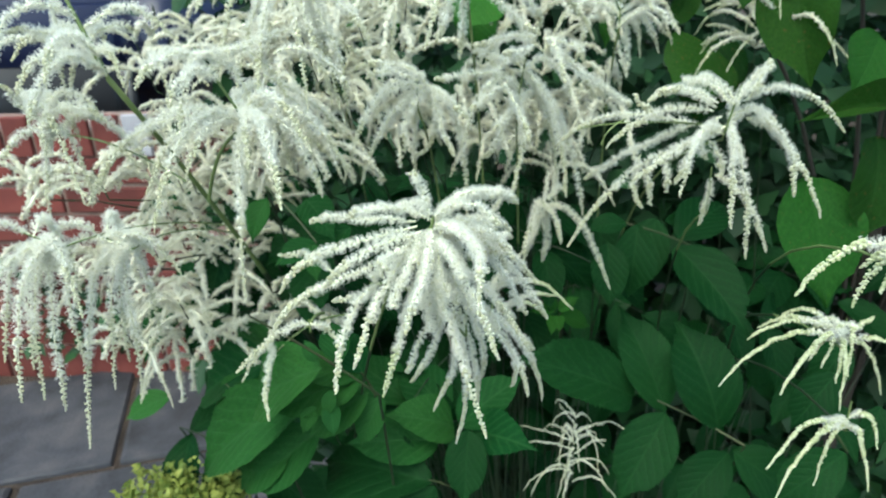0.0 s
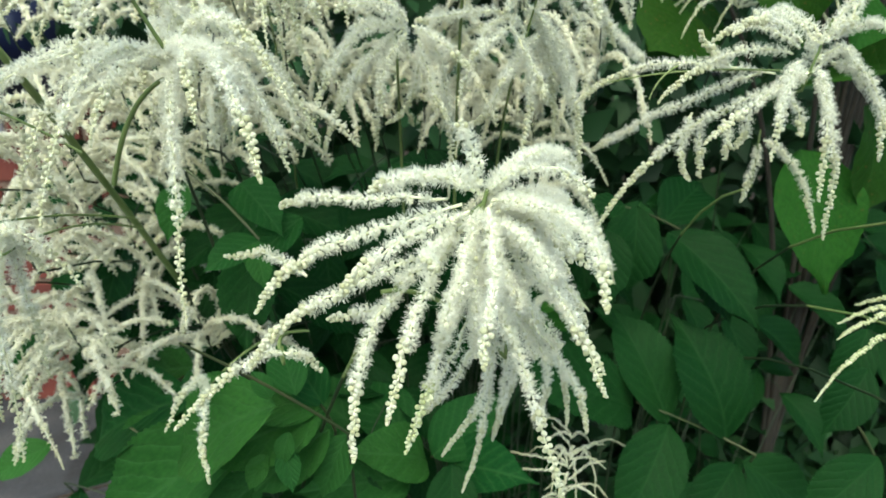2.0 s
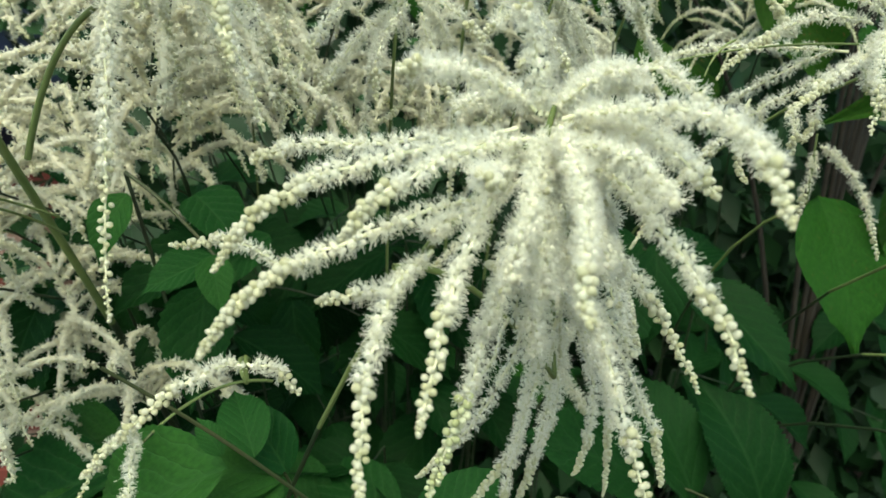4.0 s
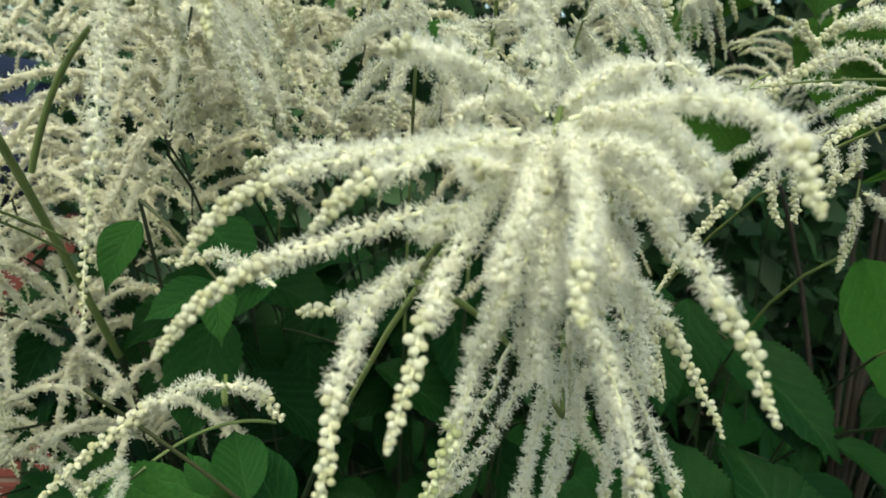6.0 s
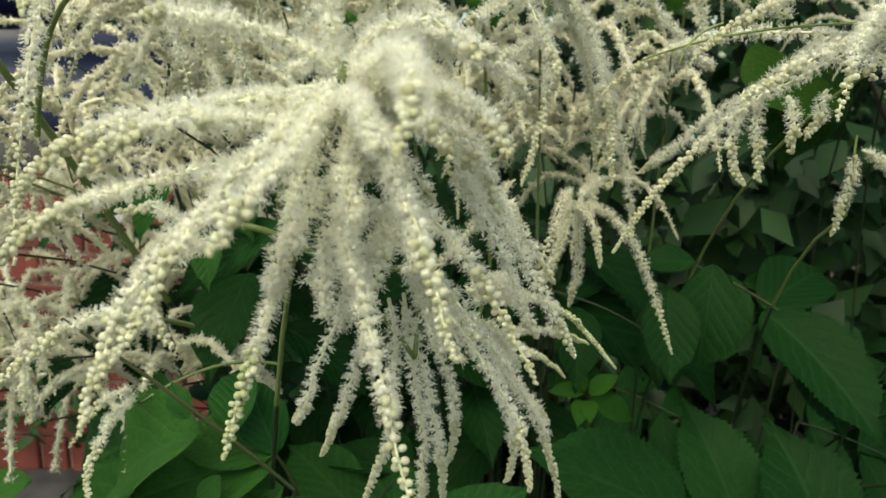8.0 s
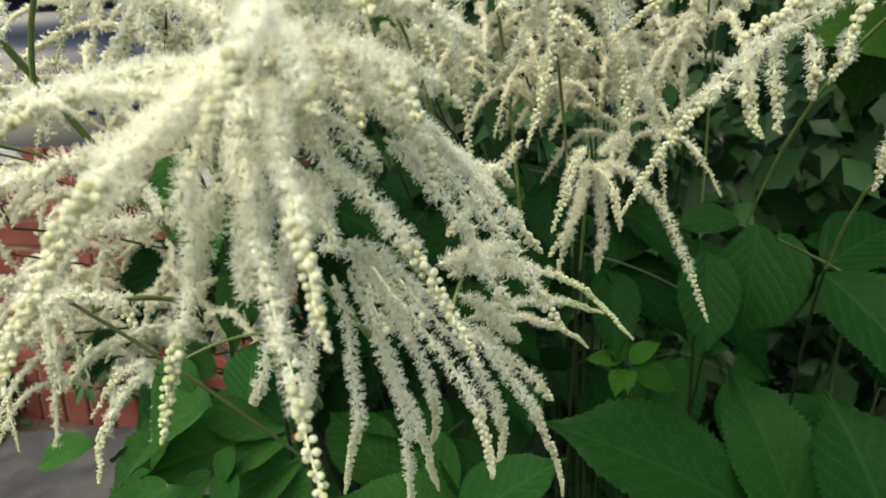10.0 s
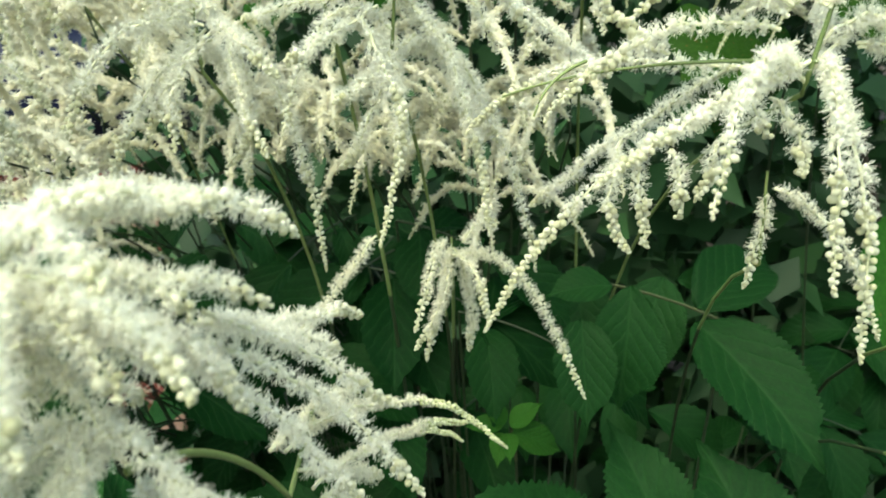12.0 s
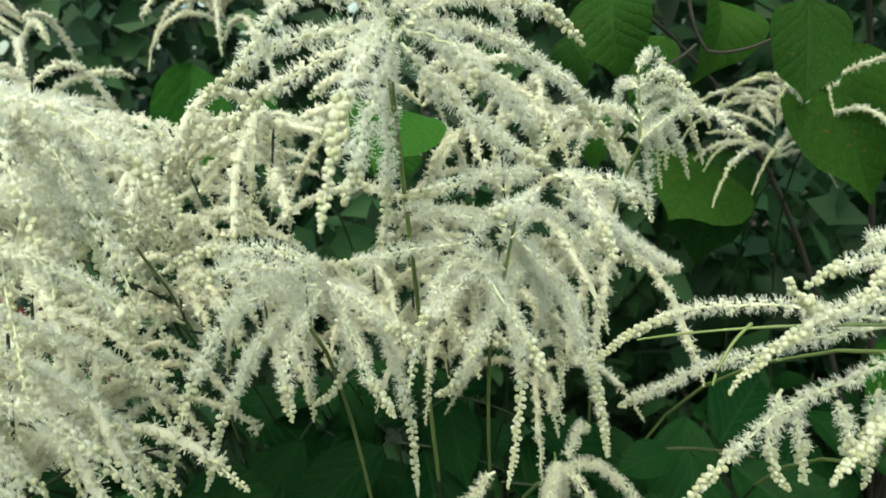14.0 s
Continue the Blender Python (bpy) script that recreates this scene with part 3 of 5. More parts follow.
arch(head, (0.091, 0.630, 0.987), (0.111, 0.625, 0.950), (0.119, 0.623, 0.895), .65, 2, girth=1.25)
arch(head, (0.077, 0.625, 0.989), (0.059, 0.610, 0.978), (0.045, 0.600, 0.970), .85, 2, girth=1.25)
arch(head, (0.071, 0.620, 0.985), (0.084, 0.605, 0.961), (0.089, 0.600, 0.944), .55, 2, girth=1.25)
arch(head, (0.082, 0.630, 0.983), (0.066, 0.640, 0.940), (0.051, 0.650, 0.920), .6, 2, girth=1.25)
arch(head, (0.066, 0.625, 0.993), (0.040, 0.630, 0.992), (0.017, 0.640, 0.986), .8, 2, girth=1.25)
arch(head, (0.081, 0.630, 0.997), (0.107, 0.640, 0.968), (0.123, 0.660, 0.928), .9, 2, girth=1.25)
arch(head, (0.080, 0.630, 0.993), (0.101, 0.650, 0.961), (0.116, 0.680, 0.897), .6, 2, girth=1.25)
arch(head, (0.091, 0.630, 0.977), (0.077, 0.620, 0.963), (0.062, 0.600, 0.955), .9, 2, girth=1.25)
arch(head, (0.093, 0.600, 1.020), (0.072, 0.620, 1.018), (0.045, 0.645, 1.010), .7, 2, girth=1.25)
arch(head, (0.097, 0.600, 1.019), (0.117, 0.600, 1.015), (0.126, 0.600, 1.004), .8, 2, girth=1.25)
arch(head, (0.099, 0.600, 1.015), (0.125, 0.620, 0.996), (0.141, 0.640, 0.969), .7, 2, girth=1.25)
arch(head, (0.103, 0.620, 1.008), (0.148, 0.660, 0.976), (0.175, 0.680, 0.954), .9, 2, girth=1.25)
arch(head, (0.091, 0.600, 1.016), (0.077, 0.580, 1.015), (0.069, 0.570, 1.014), .6, 2, girth=1.25)
arch(head, (0.101, 0.600, 1.021), (0.109, 0.590, 1.006), (0.111, 0.580, 0.992), .6, 2, girth=1.25)
arch(head, (0.080, 0.610, 1.001), (0.061, 0.630, 1.006), (0.047, 0.650, 1.006), .8, 2, girth=1.25)
head = plume("white goat's beard plume at the top of its stalk",
             (0.070, 0.840, 0.000), (0.045, 0.585, 1.070), (0.002, 0.000, 0.012),
             [],
             2, 33, reach=(0.04, 0.07), drop=(0.0, 0.05), open_share=0.85, stalk=(0.0015, 0.0007))
arch(head, (0.045, 0.580, 1.073), (0.032, 0.550, 1.057), (0.021, 0.528, 1.023), .55, 2, girth=1.25)
arch(head, (0.046, 0.585, 1.070), (0.035, 0.560, 1.045), (0.026, 0.550, 1.025), .7, 2, girth=1.25)
arch(head, (0.048, 0.585, 1.068), (0.073, 0.590, 1.040), (0.095, 0.600, 1.022), .75, 2, girth=1.25)
arch(head, (0.050, 0.585, 1.073), (0.100, 0.620, 1.056), (0.139, 0.654, 1.011), .65, 2, girth=1.25)
arch(head, (0.050, 0.585, 1.076), (0.083, 0.590, 1.079), (0.109, 0.600, 1.062), .7, 2, girth=1.25)
arch(head, (0.042, 0.585, 1.074), (0.010, 0.600, 1.069), (-0.022, 0.620, 1.054), .7, 2, girth=1.25)
arch(head, (0.041, 0.585, 1.070), (0.014, 0.590, 1.061), (-0.010, 0.600, 1.045), .65, 2, girth=1.25)
arch(head, (0.045, 0.590, 1.070), (0.042, 0.610, 1.038), (0.037, 0.630, 1.002), .75, 2, girth=1.25)
arch(head, (0.048, 0.580, 1.071), (0.065, 0.570, 1.061), (0.065, 0.565, 1.052), .7, 2, girth=1.25)
arch(head, (0.054, 0.590, 1.070), (0.085, 0.610, 1.047), (0.098, 0.630, 1.024), .7, 2, girth=1.25)
arch(head, (0.045, 0.580, 1.075), (0.056, 0.560, 1.081), (0.069, 0.550, 1.078), .95, 2, girth=1.25)
arch(head, (0.043, 0.580, 1.075), (0.038, 0.570, 1.088), (0.028, 0.560, 1.079), .95, 2, girth=1.25)
plume("small cream flower spray below a green leaf",
      (0.200, 0.950, 0.000), (0.165, 0.700, 1.030), (0.000, 0.000, 0.020),
      [(5.0, 3.2, -1.5, 2.3), (5.5, 5.1, -3.7, 2.7), (2.1, 2.0, -3.3, 1.4), (4.2, 4.0, -4.3, 2.2), (1.2, 2.0, -5.6, 1.3)],
      8, 34, detail=2, reach=(0.03, 0.06), drop=(0.0, 0.06))
head = plume("drooping cream flower plume",
             (0.060, 0.850, 0.000), (0.101, 0.642, 0.881), (0.000, 0.000, 0.008), [], 0, 35)
arch(head, (0.101, 0.640, 0.881), (0.133, 0.650, 0.864), (0.165, 0.667, 0.793), .8, 2, old=True)
arch(head, (0.104, 0.640, 0.881), (0.114, 0.635, 0.870), (0.117, 0.635, 0.850), .5, 2, old=True)
arch(head, (0.101, 0.640, 0.884), (0.098, 0.640, 0.862), (0.082, 0.640, 0.834), .8, 2, old=True)
arch(head, (0.099, 0.640, 0.884), (0.092, 0.645, 0.855), (0.086, 0.650, 0.823), .7, 2, old=True)
arch(head, (0.100, 0.630, 0.890), (0.093, 0.620, 0.881), (0.085, 0.620, 0.852), .7, 2, old=True)
arch(head, (0.107, 0.640, 0.887), (0.114, 0.650, 0.892), (0.122, 0.660, 0.890), .8, 2, old=True)
arch(head, (0.101, 0.640, 0.884), (0.107, 0.660, 0.854), (0.105, 0.680, 0.814), .8, 2, old=True)
arch(head, (0.070, 0.620, 0.897), (0.051, 0.630, 0.872), (0.028, 0.640, 0.843), .9, 2, old=True)
plume("white goat's beard plume spreading in dense feathery arches",
      (-0.144, 0.560, 0.915), (-0.105, 0.520, 1.000), (-0.012, -0.010, 0.030),
      [(1.2, -4.9, -12.1, 2.0), (5.6, -9.5, -4.4, 3.7), (6.6, 3.0, -5.9, 2.6), (5.5, 0.0, -6.9, 2.1), (-9.5, -2.0, -6.7, 3.3), (-9.6, 0.0, -6.0, 3.3), (4.3, 2.0, -4.4, 1.9), (2.9, -6.0, -3.2, 2.5), (-1.7, -4.0, -4.4, 1.8), (-5.4, -2.0, -5.9, 2.2), (7.3, 8.0, 1.0, 3.6), (-0.6, -7.0, 0.6, 2.6), (-3.2, -5.0, 1.5, 2.3)],
      8, 41, detail=2, girth=1.25, reach=(0.05, 0.085), drop=(0.0, 0.07), stalk=(0.0014, 0.0008), stem_mid=(-0.124, 0.54, 0.97))
plume("white goat's beard plume leaning over a brick wall",
      (0.000, 1.050, 0.000), (-0.194, 0.530, 1.037), (-0.012, 0.000, 0.035),
      [(-2.9, 2.0, -3.8, 1.6), (-3.5, 2.0, -2.7, 1.7), (-4.6, -1.0, -1.4, 1.9), (2.5, 2.0, -0.2, 1.5), (3.4, -3.0, -2.8, 1.9), (-3.5, -3.0, 0.5, 1.9), (-2.4, 7.0, -1.9, 2.7)],
      8, 42, detail=2, girth=1.25, reach=(0.05, 0.09), drop=(0.0, 0.08), stem_mid=(-0.15, 0.86, 0.65), stalk=(0.0034, 0.0010))
plume("white goat's beard plume hanging in heavy white tassels",
      (-0.145, 0.590, 0.885), (-0.195, 0.440, 0.934), (-0.015, 0.000, 0.006),
      [(-1.7, -3.0, -9.0, 1.6), (-1.8, -1.0, -10.2, 1.2), (-0.6, -1.0, -11.0, 0.9), (0.7, 0.0, -8.1, 0.8), (-4.4, 0.0, -8.1, 1.8), (-4.2, 2.0, -9.9, 1.9), (-4.7, -2.0, -8.8, 2.0)],
      3, 43, detail=2, girth=1.2, reach=(0.03, 0.06), drop=(0.01, 0.05), stalk=(0.0006, 0.0005), stem_mid=(-0.17, 0.515, 0.922))
plume("white goat's beard plume hanging beside a brick wall",
      (-0.146, 0.600, 0.875), (-0.169, 0.470, 0.920), (-0.012, 0.000, 0.006),
      [(-4.4, -1.0, -14.8, 1.9), (-1.6, -1.0, -10.0, 1.1), (-0.4, 0.0, -10.6, 0.7), (-1.4, 1.0, -9.1, 1.1), (3.3, 1.0, -2.6, 1.6), (0.1, 3.0, -8.0, 1.4), (-3.6, -1.0, -1.5, 1.6)],
      3, 44, detail=2, girth=1.2, reach=(0.03, 0.06), drop=(0.0, 0.05), stalk=(0.0006, 0.0005), stem_mid=(-0.158, 0.535, 0.91))
plume("white goat's beard plume over red brickwork",
      (-0.145, 0.530, 0.940), (-0.231, 0.520, 0.985), (-0.015, 0.000, 0.012),
      [(1.1, -2.0, -1.8, 1.2), (-1.8, -2.0, -2.3, 1.4), (2.4, 0.0, -5.3, 1.3), (-0.9, 0.0, -6.9, 0.9), (5.6, -2.0, 0.3, 2.3), (-0.6, -2.0, 2.7, 1.2), (-1.0, 0.0, 2.2, 0.9)],
      5, 45, detail=2, girth=1.2, reach=(0.03, 0.08), drop=(0.0, 0.07), stalk=(0.0007, 0.0005), stem_mid=(-0.188, 0.525, 0.974))
head = plume("white goat's beard plume with long arching racemes high in the clump",
      (-0.100, 1.000, 0.000), (-0.074, 0.570, 1.060), (-0.004, -0.004, 0.012),
      [(5.5, -1.3, -3.6, 2.2), (3.8, -1.0, -6.6, 1.7), (3.1, 1.0, -9.5, 1.5), (2.5, -3.0, -5.3, 1.7), (2.3, 0.0, -7.1, 1.2), (2.7, 5.0, -9.9, 2.2), (1.1, 3.0, -5.1, 1.5)],
      6, 46, detail=2, girth=1.2, reach=(0.04, 0.07), drop=(0.04, 0.09), stalk=(0.001, 0.0005))
arch(head, (-0.064, 0.550, 1.061), (-0.037, 0.550, 1.052), (-0.016, 0.551, 1.025), .7, 2)
arch(head, (-0.074, 0.530, 1.023), (-0.052, 0.540, 1.020), (-0.033, 0.550, 0.997), .9, 2)
arch(head, (-0.090, 0.560, 0.997), (-0.068, 0.575, 0.974), (-0.047, 0.584, 0.930), .7, 2)
arch(head, (-0.099, 0.580, 1.002), (-0.075, 0.600, 0.979), (-0.053, 0.610, 0.952), .75, 2)
plume("fading cream goat's beard plume with curved racemes",
      (-0.050, 1.100, 0.000), (-0.232, 0.720, 0.859), (-0.006, 0.000, 0.025),
      [],
      11, 110, detail=1, stalk=(0.001, 0.0006), girth=1.3, old=True, reach=(0.05, 0.10), drop=(-0.02, 0.045), open_share=0.88)
plume("fading cream goat's beard plume with curved racemes",
      (-0.040, 1.100, 0.000), (-0.207, 0.800, 0.906), (-0.006, 0.000, 0.025),
      [],
      11, 111, detail=1, stalk=(0.001, 0.0006), girth=1.3, old=True, reach=(0.05, 0.10), drop=(-0.02, 0.045), open_share=0.88)
plume("fading cream goat's beard plume with curved racemes",
      (-0.030, 1.100, 0.000), (-0.222, 0.700, 0.784), (-0.006, 0.000, 0.025),
      [],
      11, 112, detail=1, stalk=(0.001, 0.0006), girth=1.3, old=True, reach=(0.05, 0.10), drop=(-0.02, 0.045), open_share=0.88)
plume("fading cream goat's beard plume with curved racemes",
      (-0.020, 1.100, 0.000), (-0.136, 0.660, 0.774), (-0.006, 0.000, 0.025),
      [],
      11, 113, detail=1, stalk=(0.001, 0.0006), girth=1.3, old=True, reach=(0.05, 0.10), drop=(-0.02, 0.045), open_share=0.88)
plume("fading cream goat's beard plume with curved racemes",
      (-0.010, 1.100, 0.000), (-0.163, 0.850, 0.968), (-0.006, 0.000, 0.025),
      [],
      11, 114, detail=1, stalk=(0.001, 0.0006), girth=1.3, old=True, reach=(0.05, 0.10), drop=(-0.02, 0.045), open_share=0.88)
plume("fading cream goat's beard plume with curved racemes",
      (0.000, 1.100, 0.000), (-0.230, 0.660, 0.742), (-0.006, 0.000, 0.025),
      [],
      11, 115, detail=1, stalk=(0.001, 0.0006), girth=1.3, old=True, reach=(0.05, 0.10), drop=(-0.02, 0.045), open_share=0.88)
plume("fading cream goat's beard plume with curved racemes",
      (0.010, 1.100, 0.000), (-0.270, 0.900, 0.983), (-0.006, 0.000, 0.025),
      [],
      11, 116, detail=1, stalk=(0.001, 0.0006), girth=1.3, old=True, reach=(0.05, 0.10), drop=(-0.02, 0.045), open_share=0.88)
plume("fading cream goat's beard plume with curved racemes",
      (0.020, 1.100, 0.000), (-0.213, 0.800, 0.759), (-0.006, 0.000, 0.025),
      [],
      11, 117, detail=1, stalk=(0.001, 0.0006), girth=1.3, old=True, reach=(0.05, 0.10), drop=(-0.02, 0.045), open_share=0.88)
plume("fading cream goat's beard plume with curved racemes",
      (0.030, 1.100, 0.000), (-0.102, 0.800, 0.997), (-0.006, 0.000, 0.025),
      [],
      11, 118, detail=1, stalk=(0.001, 0.0006), girth=1.3, old=True, reach=(0.05, 0.10), drop=(-0.02, 0.045), open_share=0.88)
plume("fading cream goat's beard plume in the clump's middle",
      (0.000, 1.000, 0.000), (-0.187, 0.720, 0.793), (-0.008, 0.000, 0.030),
      [],
      11, 60, detail=1, stalk=(0.001, 0.0006), girth=1.3, old=True, reach=(0.05, 0.1), drop=(-0.02, 0.045), open_share=0.88)
plume("fading cream goat's beard plume in the clump's middle",
      (0.010, 1.000, 0.000), (-0.249, 0.720, 0.836), (-0.008, 0.000, 0.030),
      [],
      11, 61, detail=1, stalk=(0.001, 0.0006), girth=1.3, old=True, reach=(0.05, 0.1), drop=(-0.02, 0.045), open_share=0.88)
plume("fading cream goat's beard plume in the clump's middle",
      (0.020, 1.000, 0.000), (-0.264, 0.780, 0.704), (-0.008, 0.000, 0.030),
      [],
      11, 62, detail=1, stalk=(0.001, 0.0006), girth=1.3, old=True, reach=(0.05, 0.1), drop=(-0.02, 0.045), open_share=0.88)
plume("fading cream goat's beard plume in the clump's middle",
      (0.030, 1.000, 0.000), (-0.104, 0.740, 0.987), (-0.008, 0.000, 0.030),
      [],
      11, 63, detail=1, stalk=(0.001, 0.0006), girth=1.3, old=True, reach=(0.05, 0.1), drop=(-0.02, 0.045), open_share=0.88)
plume("fading cream goat's beard plume in the clump's middle",
      (0.040, 1.000, 0.000), (-0.287, 0.800, 0.976), (-0.008, 0.000, 0.030),
      [],
      11, 64, detail=1, stalk=(0.001, 0.0006), girth=1.3, old=True, reach=(0.05, 0.1), drop=(-0.02, 0.045), open_share=0.88)
plume("fading cream goat's beard plume in the clump's middle",
      (0.050, 1.000, 0.000), (-0.185, 0.880, 0.998), (-0.008, 0.000, 0.030),
      [],
      11, 65, detail=1, stalk=(0.001, 0.0006), girth=1.3, old=True, reach=(0.05, 0.1), drop=(-0.02, 0.045), open_share=0.88)
plume("fading cream goat's beard plume in the clump's middle",
      (0.060, 1.000, 0.000), (-0.219, 0.700, 0.899), (-0.008, 0.000, 0.030),
      [],
      11, 66, detail=1, stalk=(0.001, 0.0006), girth=1.3, old=True, reach=(0.05, 0.1), drop=(-0.02, 0.045), open_share=0.88)
plume("fading cream goat's beard plume in the clump's middle",
      (0.070, 1.000, 0.000), (-0.180, 0.780, 0.856), (-0.008, 0.000, 0.030),
      [],
      11, 67, detail=1, stalk=(0.001, 0.0006), girth=1.3, old=True, reach=(0.05, 0.1), drop=(-0.02, 0.045), open_share=0.88)
plume("fading cream goat's beard plume in the clump's middle",
      (0.080, 1.000, 0.000), (-0.052, 0.720, 1.012), (-0.008, 0.000, 0.030),
      [],
      11, 68, detail=1, stalk=(0.001, 0.0006), girth=1.3, old=True, reach=(0.05, 0.1), drop=(-0.02, 0.045), open_share=0.88)
plume("fading cream goat's beard plume in the clump's middle",
      (0.090, 1.000, 0.000), (-0.352, 0.800, 0.737), (-0.008, 0.000, 0.030),
      [],
      11, 69, detail=1, stalk=(0.001, 0.0006), girth=1.3, old=True, reach=(0.05, 0.1), drop=(-0.02, 0.045), open_share=0.88)
plume("fading cream goat's beard plume in the clump's middle",
      (0.100, 1.000, 0.000), (-0.246, 0.850, 0.900), (-0.008, 0.000, 0.030),
      [],
      11, 70, detail=1, stalk=(0.001, 0.0006), girth=1.3, old=True, reach=(0.05, 0.1), drop=(-0.02, 0.045), open_share=0.88)
plume("fading cream goat's beard plume behind the others",
      (-0.050, 1.100, 0.000), (-0.236, 1.000, 1.102), (0.006, 0.000, 0.035),
      [],
      11, 80, detail=1, stalk=(0.001, 0.0006), girth=1.3, old=True, reach=(0.06, 0.11), drop=(-0.02, 0.05), open_share=0.88)
plume("fading cream goat's beard plume behind the others",
      (-0.070, 1.100, 0.000), (-0.177, 0.850, 1.043), (0.006, 0.000, 0.035),
      [],
      11, 81, detail=1, stalk=(0.001, 0.0006), girth=1.3, old=True, reach=(0.06, 0.11), drop=(-0.02, 0.05), open_share=0.88)
plume("fading cream goat's beard plume behind the others",
      (-0.090, 1.100, 0.000), (-0.081, 1.050, 1.115), (0.006, 0.000, 0.035),
      [],
      11, 82, detail=1, stalk=(0.001, 0.0006), girth=1.3, old=True, reach=(0.06, 0.11), drop=(-0.02, 0.05), open_share=0.88)
plume("fading cream goat's beard plume behind the others",
      (-0.110, 1.100, 0.000), (-0.134, 0.800, 1.010), (0.006, 0.000, 0.035),
      [],
      11, 83, detail=1, stalk=(0.001, 0.0006), girth=1.3, old=True, reach=(0.06, 0.11), drop=(-0.02, 0.05), open_share=0.88)
plume("fading cream goat's beard plume behind the others",
      (-0.130, 1.100, 0.000), (-0.016, 0.720, 1.009), (0.006, 0.000, 0.035),
      [],
      11, 84, detail=1, stalk=(0.001, 0.0006), girth=1.3, old=True, reach=(0.06, 0.11), drop=(-0.02, 0.05), open_share=0.88)
plume("fading cream goat's beard plume behind the others",
      (-0.150, 1.100, 0.000), (-0.154, 0.750, 0.992), (0.006, 0.000, 0.035),
      [],
      11, 85, detail=1, stalk=(0.001, 0.0006), girth=1.3, old=True, reach=(0.06, 0.11), drop=(-0.02, 0.05), open_share=0.88)
plume("fading cream goat's beard plume behind the others",
      (-0.170, 1.100, 0.000), (-0.116, 0.660, 0.954), (0.006, 0.000, 0.035),
      [],
      11, 86, detail=1, stalk=(0.001, 0.0006), girth=1.3, old=True, reach=(0.06, 0.11), drop=(-0.02, 0.05), open_share=0.88)
plume("fading cream goat's beard plume behind the others",
      (-0.190, 1.100, 0.000), (-0.099, 0.600, 0.950), (0.006, 0.000, 0.035),
      [],
      11, 87, detail=1, stalk=(0.001, 0.0006), girth=1.3, old=True, reach=(0.06, 0.11), drop=(-0.02, 0.05), open_share=0.88)
plume("cream goat's beard plume deep in the clump",
      (0.100, 1.000, 0.000), (0.107, 0.760, 0.989), (0.000, 0.000, 0.030),
      [],
      11, 95, detail=1, stalk=(0.001, 0.0006), girth=1.3, old=True, reach=(0.05, 0.10), drop=(-0.02, 0.045), open_share=0.88)
plume("cream goat's beard plume deep in the clump",
      (0.120, 1.000, 0.000), (0.135, 0.800, 1.020), (0.000, 0.000, 0.030),
      [],
      11, 96, detail=1, stalk=(0.001, 0.0006), girth=1.3, old=True, reach=(0.05, 0.10), drop=(-0.02, 0.045), open_share=0.88)
plume("cream goat's beard plume deep in the clump",
      (0.140, 1.000, 0.000), (0.162, 0.740, 0.941), (0.000, 0.000, 0.030),
      [],
      11, 97, detail=1, stalk=(0.001, 0.0006), girth=1.3, old=True, reach=(0.05, 0.10), drop=(-0.02, 0.045), open_share=0.88)
plume("cream goat's beard plume deep in the clump",
      (0.160, 1.000, 0.000), (0.066, 0.780, 1.023), (0.000, 0.000, 0.030),
      [],
      11, 98, detail=1, stalk=(0.001, 0.0006), girth=1.3, old=True, reach=(0.05, 0.10), drop=(-0.02, 0.045), open_share=0.88)
plume("cream goat's beard plume in the clump's heart",
      (0.030, 1.050, 0.000), (-0.108, 0.740, 0.933), (0.000, 0.000, 0.025),
      [],
      11, 130, detail=1, stalk=(0.001, 0.0006), girth=1.3, old=True, reach=(0.05, 0.09), drop=(-0.02, 0.045), open_share=0.88)
plume("cream goat's beard plume in the clump's heart",
      (0.040, 1.050, 0.000), (-0.101, 0.840, 0.993), (0.000, 0.000, 0.025),
      [],
      11, 131, detail=1, stalk=(0.001, 0.0006), girth=1.3, old=True, reach=(0.05, 0.09), drop=(-0.02, 0.045), open_share=0.88)
plume("cream goat's beard plume in the clump's heart",
      (0.050, 1.050, 0.000), (-0.038, 0.780, 0.920), (0.000, 0.000, 0.025),
      [],
      11, 132, detail=1, stalk=(0.001, 0.0006), girth=1.3, old=True, reach=(0.05, 0.09), drop=(-0.02, 0.045), open_share=0.88)
plume("cream goat's beard plume in the clump's heart",
      (0.060, 1.050, 0.000), (-0.121, 0.720, 0.895), (0.000, 0.000, 0.025),
      [],
      11, 133, detail=1, stalk=(0.001, 0.0006), girth=1.3, old=True, reach=(0.05, 0.09), drop=(-0.02, 0.045), open_share=0.88)
plume("cream goat's beard plume in the clump's heart",
      (0.070, 1.050, 0.000), (0.050, 0.780, 0.945), (0.000, 0.000, 0.025),
      [],
      11, 134, detail=1, stalk=(0.001, 0.0006), girth=1.3, old=True, reach=(0.05, 0.09), drop=(-0.02, 0.045), open_share=0.88)
plume("cream goat's beard plume in the clump's heart",
      (0.080, 1.050, 0.000), (-0.003, 0.880, 1.008), (0.000, 0.000, 0.025),
      [],
      11, 135, detail=1, stalk=(0.001, 0.0006), girth=1.3, old=True, reach=(0.05, 0.09), drop=(-0.02, 0.045), open_share=0.88)
plume("cream goat's beard plume in the clump's heart",
      (0.090, 1.050, 0.000), (0.098, 0.800, 0.907), (0.000, 0.000, 0.025),
      [],
      11, 136, detail=1, stalk=(0.001, 0.0006), girth=1.3, old=True, reach=(0.05, 0.09), drop=(-0.02, 0.045), open_share=0.88)
